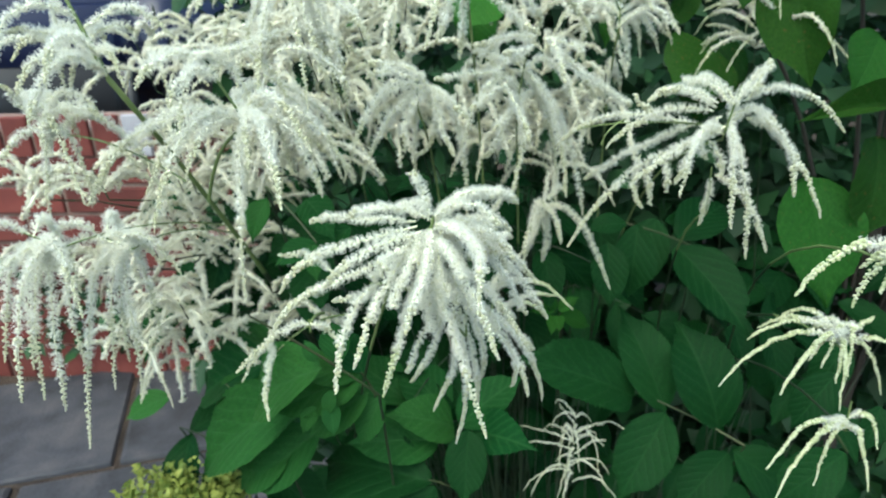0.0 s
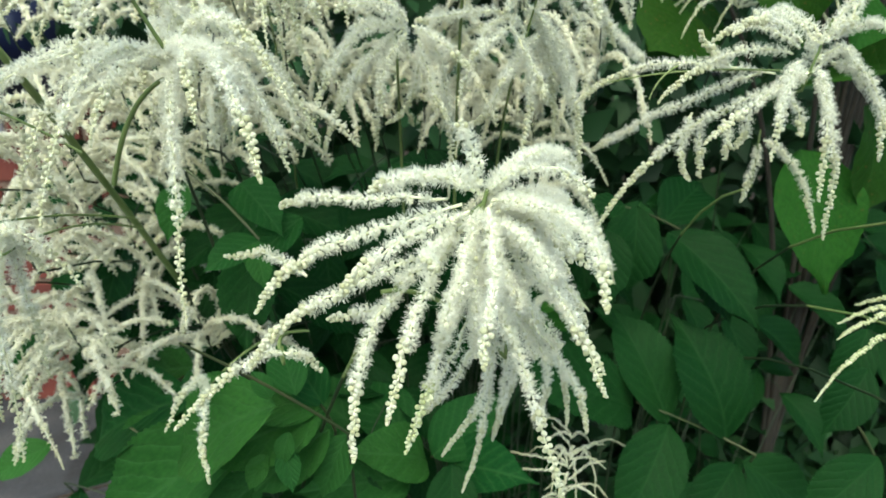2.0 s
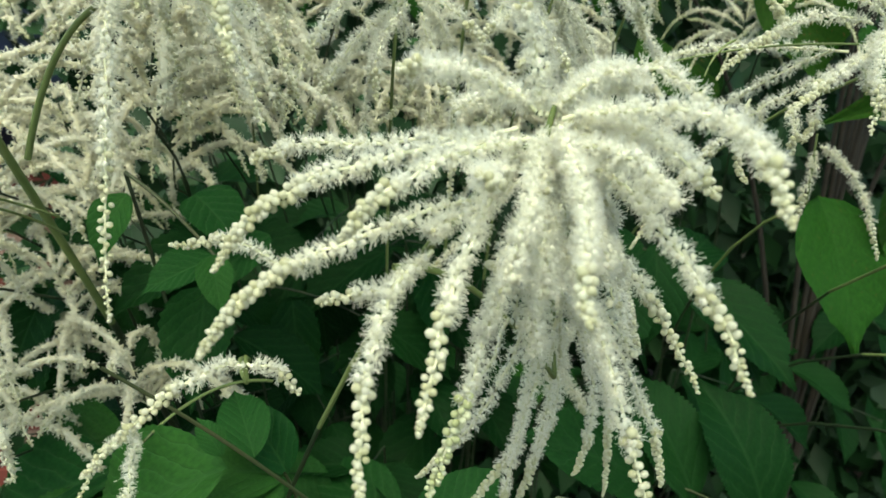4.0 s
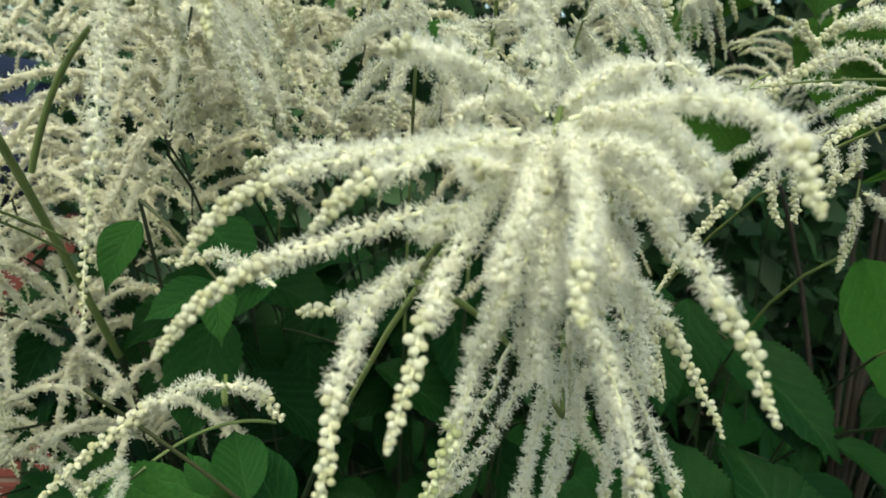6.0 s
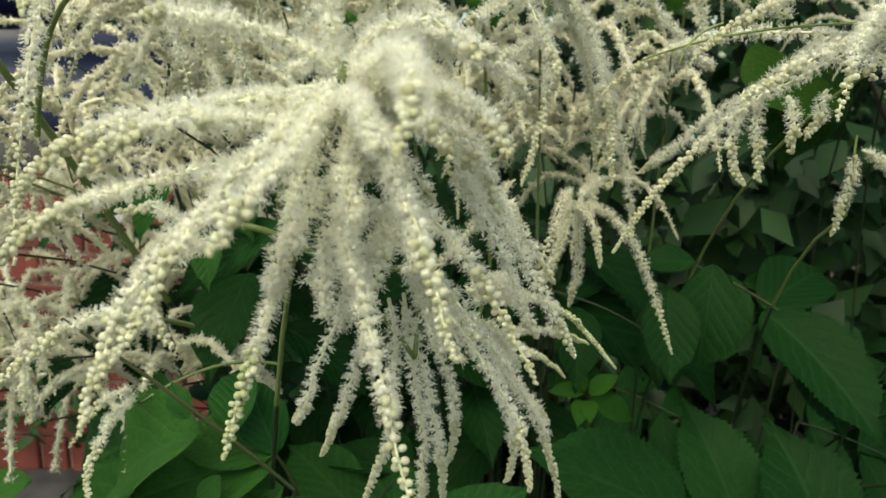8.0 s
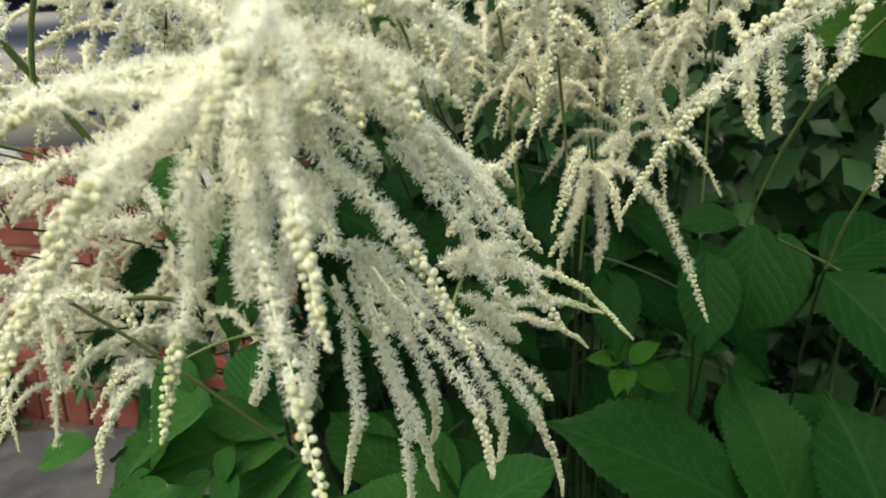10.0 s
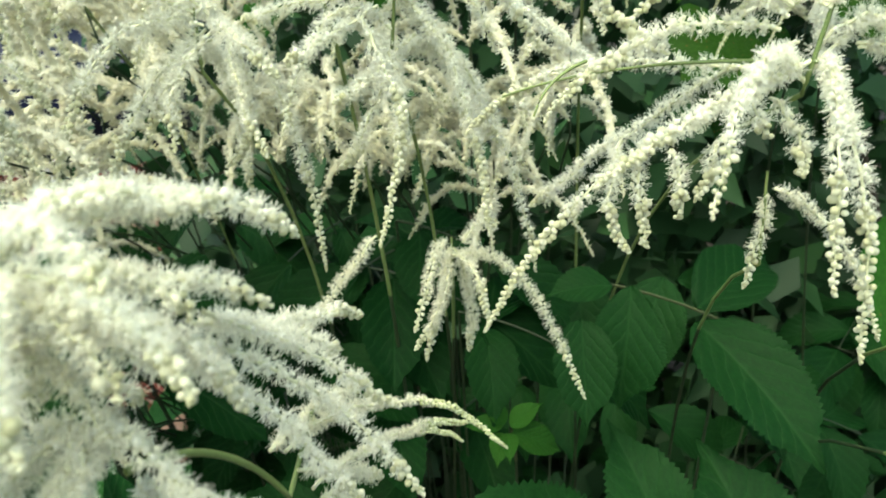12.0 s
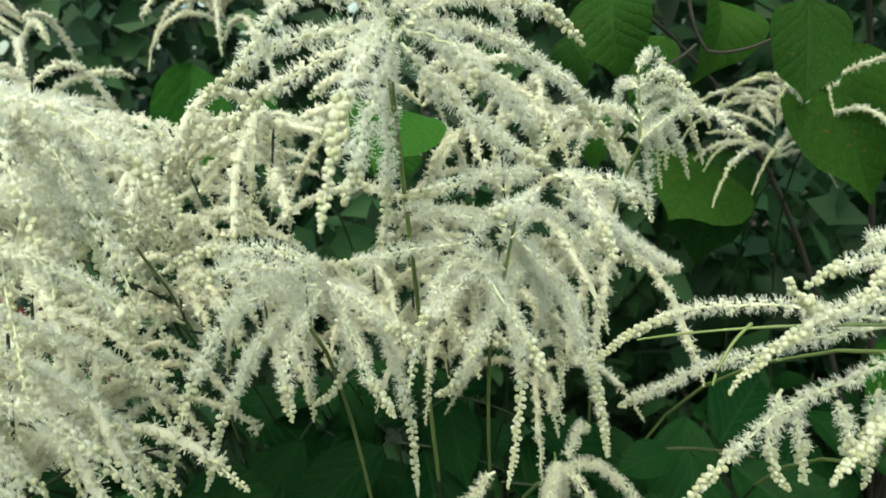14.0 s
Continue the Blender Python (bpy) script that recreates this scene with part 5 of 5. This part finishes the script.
leaf = thing("compound_leaf", (-0.080, 0.780, 0.000), "large green leaf over the paving", "leaf", "goat's beard leaves")
line_part("leaf_stalk", leaf, ((-0.080, 0.780, 0.000), (-0.119, 0.684, 0.453), (-0.145, 0.620, 0.671)), 0.0013, 0.0011, LEAF_AND_SHADED_STALK)
line_part("rachis", leaf, ((-0.145, 0.620, 0.671), (-0.172, 0.640, 0.689), (-0.199, 0.660, 0.694)), 0.0011, 0.0008, RACHIS)
put_leaf(leaf, YOUNG[0], (-0.156, 0.660, 0.720), (-0.271, 0.720, 0.640), 0.070, (0.0, -0.6, 0.8))
put_leaf(leaf, YOUNG[1], (-0.137, 0.640, 0.695), (-0.256, 0.680, 0.597), 0.085, (0.0, -0.6, 0.8))
put_leaf(leaf, YOUNG[2], (-0.125, 0.620, 0.659), (-0.199, 0.620, 0.598), 0.054, (0.0, -0.6, 0.8))
put_leaf(leaf, YOUNG[0], (-0.290, 0.720, 0.640), (-0.338, 0.700, 0.622), 0.030, (0.0, -0.6, 0.8))
put_leaf(leaf, YOUNG[1], (-0.162, 0.700, 0.722), (-0.240, 0.740, 0.684), 0.054, (0.0, -0.6, 0.8))
put_leaf(leaf, YOUNG[2], (-0.109, 0.620, 0.709), (-0.259, 0.640, 0.601), 0.075, (0.0, -0.6, 0.8))
put_leaf(leaf, YOUNG[0], (-0.102, 0.620, 0.672), (-0.174, 0.600, 0.609), 0.055, (0.0, -0.6, 0.8))

leaf = thing("compound_leaf", (0.000, 0.800, 0.000), "green leaf below the flower plumes", "leaf", "goat's beard leaves")
line_part("leaf_stalk", leaf, ((0.000, 0.800, 0.000), (-0.080, 0.716, 0.586), (-0.134, 0.660, 0.894)), 0.0013, 0.0011, LEAF_AND_SHADED_STALK)
line_part("rachis", leaf, ((-0.134, 0.660, 0.894), (-0.109, 0.640, 0.882), (-0.084, 0.620, 0.858)), 0.0011, 0.0008, RACHIS)
put_leaf(leaf, YOUNG[0], (-0.084, 0.620, 0.858), (-0.118, 0.600, 0.847), 0.023, (0.0, -0.6, 0.8))
put_leaf(leaf, YOUNG[1], (-0.100, 0.660, 0.884), (-0.069, 0.620, 0.863), 0.031, (0.0, -0.6, 0.8))
put_leaf(leaf, YOUNG[2], (-0.135, 0.660, 0.884), (-0.149, 0.640, 0.850), 0.023, (0.0, -0.6, 0.8))
put_leaf(leaf, YOUNG[0], (-0.059, 0.640, 0.865), (-0.096, 0.620, 0.838), 0.028, (0.0, -0.6, 0.8))

leaf = thing("compound_leaf", (0.360, 0.850, 0.000), "dark leaf under the budding plume", "leaf", "goat's beard leaves")
line_part("leaf_stalk", leaf, ((0.360, 0.850, 0.000), (0.368, 0.712, 0.444), (0.373, 0.620, 0.656)), 0.0013, 0.0011, LEAF_AND_SHADED_STALK)
line_part("rachis", leaf, ((0.373, 0.620, 0.656), (0.355, 0.620, 0.685), (0.337, 0.620, 0.703)), 0.0011, 0.0008, RACHIS)
put_leaf(leaf, LEAFLETS[2], (0.350, 0.620, 0.737), (0.312, 0.600, 0.694), 0.035, (0.0, -0.6, 0.8))
put_leaf(leaf, LEAFLETS[4], (0.362, 0.600, 0.671), (0.300, 0.580, 0.632), 0.044, (0.0, -0.6, 0.8))
put_leaf(leaf, LEAFLETS[1], (0.393, 0.620, 0.704), (0.376, 0.600, 0.671), 0.024, (0.0, -0.6, 0.8))
put_leaf(leaf, LEAFLETS[3], (0.374, 0.660, 0.747), (0.345, 0.640, 0.701), 0.034, (0.0, -0.6, 0.8))

leaf = thing("compound_leaf", (-0.100, 0.750, 0.000), "bright green lobed leaf beside the paving", "leaf", "goat's beard leaves")
line_part("leaf_stalk", leaf, ((-0.100, 0.750, 0.000), (-0.067, 0.672, 0.476), (-0.045, 0.620, 0.710)), 0.0013, 0.0011, LEAF_AND_SHADED_STALK)
line_part("rachis", leaf, ((-0.045, 0.620, 0.710), (-0.049, 0.610, 0.734), (-0.052, 0.600, 0.746)), 0.0011, 0.0008, RACHIS)
put_leaf(leaf, YOUNG[0], (-0.052, 0.600, 0.743), (-0.132, 0.570, 0.726), 0.049, (0.0, -0.6, 0.8))
put_leaf(leaf, YOUNG[1], (-0.052, 0.600, 0.746), (-0.115, 0.600, 0.753), 0.035, (0.0, -0.6, 0.8))
put_leaf(leaf, YOUNG[2], (-0.050, 0.600, 0.746), (-0.076, 0.620, 0.784), 0.028, (0.0, -0.6, 0.8))
put_leaf(leaf, YOUNG[0], (-0.048, 0.600, 0.727), (-0.104, 0.580, 0.691), 0.039, (0.0, -0.6, 0.8))
put_leaf(leaf, YOUNG[1], (-0.036, 0.600, 0.721), (-0.057, 0.580, 0.682), 0.027, (0.0, -0.6, 0.8))
put_leaf(leaf, YOUNG[2], (-0.083, 0.600, 0.865), (-0.077, 0.580, 0.842), 0.017, (0.0, -0.6, 0.8))

leaf = thing("compound_leaf", (0.100, 0.900, 0.000), "mid-green divided leaf below the tassels", "leaf", "goat's beard leaves")
line_part("leaf_stalk", leaf, ((0.100, 0.900, 0.000), (0.070, 0.768, 0.421), (0.050, 0.680, 0.619)), 0.0013, 0.0011, LEAF_AND_SHADED_STALK)
line_part("rachis", leaf, ((0.050, 0.680, 0.619), (0.038, 0.670, 0.641), (0.026, 0.660, 0.650)), 0.0011, 0.0008, RACHIS)
put_leaf(leaf, YOUNG[0], (0.026, 0.660, 0.650), (0.089, 0.680, 0.697), 0.045, (0.0, -0.6, 0.8))
put_leaf(leaf, YOUNG[1], (0.025, 0.660, 0.648), (-0.034, 0.620, 0.693), 0.047, (0.0, -0.6, 0.8))
put_leaf(leaf, YOUNG[2], (0.036, 0.660, 0.643), (0.091, 0.600, 0.677), 0.049, (0.0, -0.6, 0.8))
put_leaf(leaf, YOUNG[0], (0.010, 0.640, 0.647), (-0.079, 0.620, 0.659), 0.052, (0.0, -0.6, 0.8))
put_leaf(leaf, YOUNG[1], (0.015, 0.680, 0.648), (-0.041, 0.740, 0.679), 0.049, (0.0, -0.6, 0.8))
put_leaf(leaf, YOUNG[2], (-0.028, 0.700, 0.649), (-0.096, 0.740, 0.684), 0.048, (0.0, -0.6, 0.8))

leaf = thing("compound_leaf", (0.150, 0.950, 0.000), "dark green divided leaf behind the flower tassels", "leaf", "goat's beard leaves")
line_part("leaf_stalk", leaf, ((0.150, 0.950, 0.000), (0.101, 0.950, 0.456), (0.069, 0.950, 0.676)), 0.0013, 0.0011, LEAF_AND_SHADED_STALK)
line_part("rachis", leaf, ((0.069, 0.950, 0.676), (0.065, 0.935, 0.727), (0.061, 0.920, 0.765)), 0.0011, 0.0008, RACHIS)
put_leaf(leaf, LEAFLETS[0], (0.061, 0.920, 0.765), (0.108, 0.950, 0.799), 0.038, (0.0, -0.6, 0.8))
put_leaf(leaf, LEAFLETS[2], (0.063, 0.920, 0.729), (0.025, 0.880, 0.699), 0.036, (0.0, -0.6, 0.8))
put_leaf(leaf, LEAFLETS[4], (0.071, 0.920, 0.729), (0.127, 0.900, 0.769), 0.042, (0.0, -0.6, 0.8))
put_leaf(leaf, LEAFLETS[1], (0.231, 0.800, 0.811), (0.202, 0.760, 0.746), 0.047, (0.0, -0.6, 0.8))
put_leaf(leaf, LEAFLETS[3], (0.247, 0.820, 0.803), (0.294, 0.840, 0.775), 0.034, (0.0, -0.6, 0.8))
put_leaf(leaf, LEAFLETS[0], (0.177, 0.840, 0.795), (0.183, 0.780, 0.726), 0.053, (0.0, -0.6, 0.8))


# lower storey of the clump: more divided leaves, seen between the others
rl = random.Random(77)
for k in range(52):
    x, y, z = rl.uniform(-0.30, 0.75), rl.uniform(0.72, 1.25), rl.uniform(0.25, 0.68)
    if z > 0.98 - 0.45 * abs(x - 0.1) - 0.15 * (y < 0.7):
        z -= 0.15
    a = rl.uniform(0, 2 * math.pi)
    if x > 0.06 and y < 0.95:
        continue
    d = Vector((math.cos(a) * 0.10, -abs(math.sin(a)) * 0.10, -0.03))
    compound_leaf((x * 0.5 + 0.05, 0.8 + (y - 0.8) * 0.4, 0), (x, y, z), Vector((x, y, z)) + d, 2, rl.uniform(0.07, 0.11), 300 + k, meshes=FILL)

for k in range(34):
    x, y, z = rl.uniform(-0.22, 0.12), rl.uniform(0.74, 1.0), rl.uniform(0.66, 0.86)
    a = rl.uniform(0, 2 * math.pi)
    compound_leaf((x * 0.5 + 0.05, 0.95, 0), (x, y, z), Vector((x + math.cos(a) * 0.07, y - abs(math.sin(a)) * 0.07, z - 0.02)), 1, rl.uniform(0.06, 0.09), 500 + k, meshes=FILL)

# ---- broad-leaved shrub at the clump's side ----
shrub = thing("shrub", (0.62, 1.12, 0), "broad-leaved shrub with spotted light green leaves", "shrub")
rsr = random.Random(9)
twig_ends = []
for k in range(9):
    e = Vector((0.25 + 0.09 * k + rsr.uniform(-0.04, 0.04), 0.85 + rsr.uniform(0, 0.3), 1.05 + rsr.uniform(0.0, 0.4)))
    line_part("branch", shrub, (Vector((0.62, 1.12, 0)), Vector((0.60, 1.12, 0.9)), e), 0.005, 0.0015, TWIG, "brown woody branch")
    twig_ends.append(e)
for k in range(46):
    e = twig_ends[k % 9]
    b = e + Vector((rsr.uniform(-0.10, 0.10), rsr.uniform(-0.05, 0.12), rsr.uniform(-0.10, 0.14)))
    ln = rsr.uniform(0.05, 0.08)
    t = b + Vector((rsr.uniform(-0.5, 0.5), rsr.uniform(-0.5, 0.1), rsr.uniform(-1.0, -0.3))).normalized() * ln
    put_leaf(shrub, BROAD[k % 5], b, t, ln * rsr.uniform(0.55, 0.75), (rsr.uniform(-0.9, 0.9), -0.8, rsr.uniform(0.1, 0.9)), "leaf")
# added canopy, out of view: upper shrub leaves placed to shade the right side
for k in range(120):
    e = Vector((rsr.uniform(0.30, 0.95), rsr.uniform(0.62, 1.2), rsr.uniform(1.42, 1.75)))
    ln = rsr.uniform(0.08, 0.12)
    t = e + Vector((rsr.uniform(-0.8, 0.8), rsr.uniform(-0.8, 0.4), rsr.uniform(-0.8, -0.1))).normalized() * ln
    put_leaf(shrub, BROAD[k % 5], e, t, ln * rsr.uniform(0.6, 0.8), (rsr.uniform(-0.5, 0.5), rsr.uniform(-0.5, 0.3), 0.9), "leaf")
# unseen branches leading up into the added canopy
for k in range(5):
    line_part("branch", shrub, (Vector((0.62, 1.12, 0)), Vector((0.62, 1.12, 1.1)), Vector((0.36 + 0.1 * k, 0.72 + 0.08 * k, 1.55))), 0.005, 0.0015, TWIG, "brown woody branch")
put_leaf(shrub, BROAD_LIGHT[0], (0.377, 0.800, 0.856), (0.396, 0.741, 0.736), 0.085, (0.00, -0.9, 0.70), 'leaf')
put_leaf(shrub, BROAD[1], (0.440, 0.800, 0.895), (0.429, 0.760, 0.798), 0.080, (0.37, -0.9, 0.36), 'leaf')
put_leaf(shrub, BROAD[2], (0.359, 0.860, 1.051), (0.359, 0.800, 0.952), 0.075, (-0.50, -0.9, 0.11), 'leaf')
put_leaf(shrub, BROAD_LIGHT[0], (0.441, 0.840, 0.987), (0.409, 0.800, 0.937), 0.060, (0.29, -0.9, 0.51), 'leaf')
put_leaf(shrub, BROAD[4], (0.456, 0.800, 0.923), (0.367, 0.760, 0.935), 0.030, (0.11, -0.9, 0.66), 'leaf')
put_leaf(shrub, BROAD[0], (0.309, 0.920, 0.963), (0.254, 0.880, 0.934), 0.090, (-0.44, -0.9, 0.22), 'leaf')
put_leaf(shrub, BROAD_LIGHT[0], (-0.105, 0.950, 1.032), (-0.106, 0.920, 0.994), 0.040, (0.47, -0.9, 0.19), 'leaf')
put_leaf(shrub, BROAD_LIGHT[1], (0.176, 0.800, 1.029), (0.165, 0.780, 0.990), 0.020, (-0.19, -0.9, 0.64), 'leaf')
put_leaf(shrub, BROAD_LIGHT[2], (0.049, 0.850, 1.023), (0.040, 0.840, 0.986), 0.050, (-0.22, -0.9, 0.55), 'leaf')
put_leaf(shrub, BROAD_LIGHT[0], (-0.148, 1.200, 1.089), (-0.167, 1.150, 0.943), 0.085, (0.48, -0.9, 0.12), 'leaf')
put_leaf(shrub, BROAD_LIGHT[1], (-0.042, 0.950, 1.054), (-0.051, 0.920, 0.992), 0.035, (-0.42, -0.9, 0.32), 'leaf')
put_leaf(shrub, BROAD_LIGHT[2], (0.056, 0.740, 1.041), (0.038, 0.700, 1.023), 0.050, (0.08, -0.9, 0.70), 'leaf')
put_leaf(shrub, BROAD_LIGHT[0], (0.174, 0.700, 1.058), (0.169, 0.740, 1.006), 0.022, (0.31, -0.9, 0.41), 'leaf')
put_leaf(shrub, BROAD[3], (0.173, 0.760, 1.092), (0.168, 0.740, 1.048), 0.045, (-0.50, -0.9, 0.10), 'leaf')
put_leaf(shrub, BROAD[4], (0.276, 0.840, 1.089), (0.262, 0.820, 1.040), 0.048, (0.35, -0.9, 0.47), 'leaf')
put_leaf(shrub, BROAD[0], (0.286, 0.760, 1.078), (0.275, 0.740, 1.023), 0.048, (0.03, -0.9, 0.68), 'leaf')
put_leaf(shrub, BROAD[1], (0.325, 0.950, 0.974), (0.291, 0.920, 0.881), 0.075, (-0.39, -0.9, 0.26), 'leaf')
line_part('twig', shrub, ((0.207, 0.740, 1.090), (0.209, 0.740, 1.065), (0.218, 0.740, 1.055)), 0.0011, 0.0008, TWIG, 'dark bent twig')
line_part('twig', shrub, ((0.218, 0.740, 1.055), (0.233, 0.740, 1.051), (0.253, 0.740, 1.058)), 0.0011, 0.0008, TWIG, 'dark bent twig')
line_part('twig', shrub, ((0.212, 0.740, 1.059), (0.202, 0.740, 1.051), (0.186, 0.740, 1.046)), 0.0011, 0.0008, TWIG, 'dark bent twig')


# ---- hedge and distance ----
def foliage(name, count, box, size, seed, mat, label):
    r = np.random.default_rng(seed)
    c = r.uniform([b[0] for b in box], [b[1] for b in box], (count, 3))
    d = unit(r.normal(0, 1, (count, 3)) + np.array([0, -0.3, -0.5]))
    w = unit(np.cross(d, r.normal(0, 1, (count, 3)) + np.array([0, -1.5, 0.8])))
    nrm = np.cross(w, d)
    ln = size * r.uniform(0.6, 1.3, (count, 1))
    v = np.stack([c, c + d * ln * 0.4 + w * ln * 0.27 + nrm * ln * 0.05, c + d * ln, c + d * ln * 0.4 - w * ln * 0.27 + nrm * ln * 0.05, c + d * ln * 0.45 - nrm * ln * 0.04], 1).reshape(-1, 3)
    i = np.arange(count)[:, None] * 5
    f = np.concatenate([i + [0, 1, 4], i + [1, 2, 4], i + [2, 3, 4], i + [3, 0, 4]])
    uv = np.tile(np.array([(0.5, 0), (0.9, 0.4), (0.5, 1), (0.1, 0.4), (0.5, 0.45)]), (count, 1))
    ob = new(name, mesh_from(name, v, f, [mat], uv=uv))
    return tagged(ob, label, "foliage", kind="stuff")


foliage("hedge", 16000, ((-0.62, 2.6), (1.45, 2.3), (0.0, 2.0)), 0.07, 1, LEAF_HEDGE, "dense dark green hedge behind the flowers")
foliage("undergrowth", 7000, ((-0.3, 1.3), (1.12, 1.45), (0.0, 0.90)), 0.06, 2, LEAF_HEDGE, "undergrowth with shade painted into its dark green")
foliage("hedge", 14000, ((-6.0, 6.0), (5.2, 6.4), (0.0, 3.0)), 0.2, 3, LEAF_HEDGE, "tall dark hedge at the garden's end")
foliage("ivy", 260, ((-1.62, -1.36), (1.58, 1.73), (0.01, 0.20)), 0.045, 4, LEAF_HEDGE, "low ivy at the foot of the brick wall")
foliage("ivy", 120, ((-1.15, -0.85), (1.66, 1.735), (0.12, 0.36)), 0.045, 5, LEAF_HEDGE, "ivy sprigs growing on the brick wall")


# ---- parked car behind the wall ----
def car(at):
    c = thing("parked_car", at, "dark blue parked car behind the brick wall", "car")

    def block(name, size, loc, bev, mat, label=""):
        bm = bmesh.new()
        bmesh.ops.create_cube(bm, size=1.0)
        bmesh.ops.scale(bm, vec=size, verts=bm.verts)
        bmesh.ops.bevel(bm, geom=bm.edges[:], offset=bev, segments=4, affect="EDGES")
        ob = part(name, from_bm(name, bm, mat, True), c, label)
        ob.location = loc
        return ob

    block("body", (3.9, 1.65, 0.62), (0, 0, 0.78), 0.16, CAR_BLUE)
    block("cabin", (2.2, 1.45, 0.48), (-0.2, 0, 1.26), 0.18, CAR_BLUE)
    block("side_window", (1.7, 0.04, 0.30), (-0.2, -0.73, 1.27), 0.015, CAR_GLASS, "dark tinted side window")
    # black block stands in for the dark shadow low on the body
    block("shadow_block", (3.7, 0.12, 0.42), (0, -0.80, 0.58), 0.05, CAR_BLACK, "black block standing for the shadow along the car's bottom")
    for x in (-1.25, 1.25):
        bm = bmesh.new()
        bmesh.ops.create_cone(bm, cap_ends=True, segments=32, radius1=0.32, radius2=0.32, depth=0.2)
        bmesh.ops.bevel(bm, geom=bm.edges[:], offset=0.02, segments=2, affect="EDGES")
        w = part("wheel", from_bm("wheel", bm, CAR_BLACK), c, "black tyre")
        w.matrix_basis = pose(x, -0.74, 0.32, 90, 0, 0)
    return c


car((-3.0, 3.3, 0))
foliage('lime_flower_clump', 1500, ((-0.33, -0.20), (0.62, 0.70), (0.525, 0.572)), 0.010, 8, LIME, 'froth of tiny lime-yellow flowers at the paving edge')
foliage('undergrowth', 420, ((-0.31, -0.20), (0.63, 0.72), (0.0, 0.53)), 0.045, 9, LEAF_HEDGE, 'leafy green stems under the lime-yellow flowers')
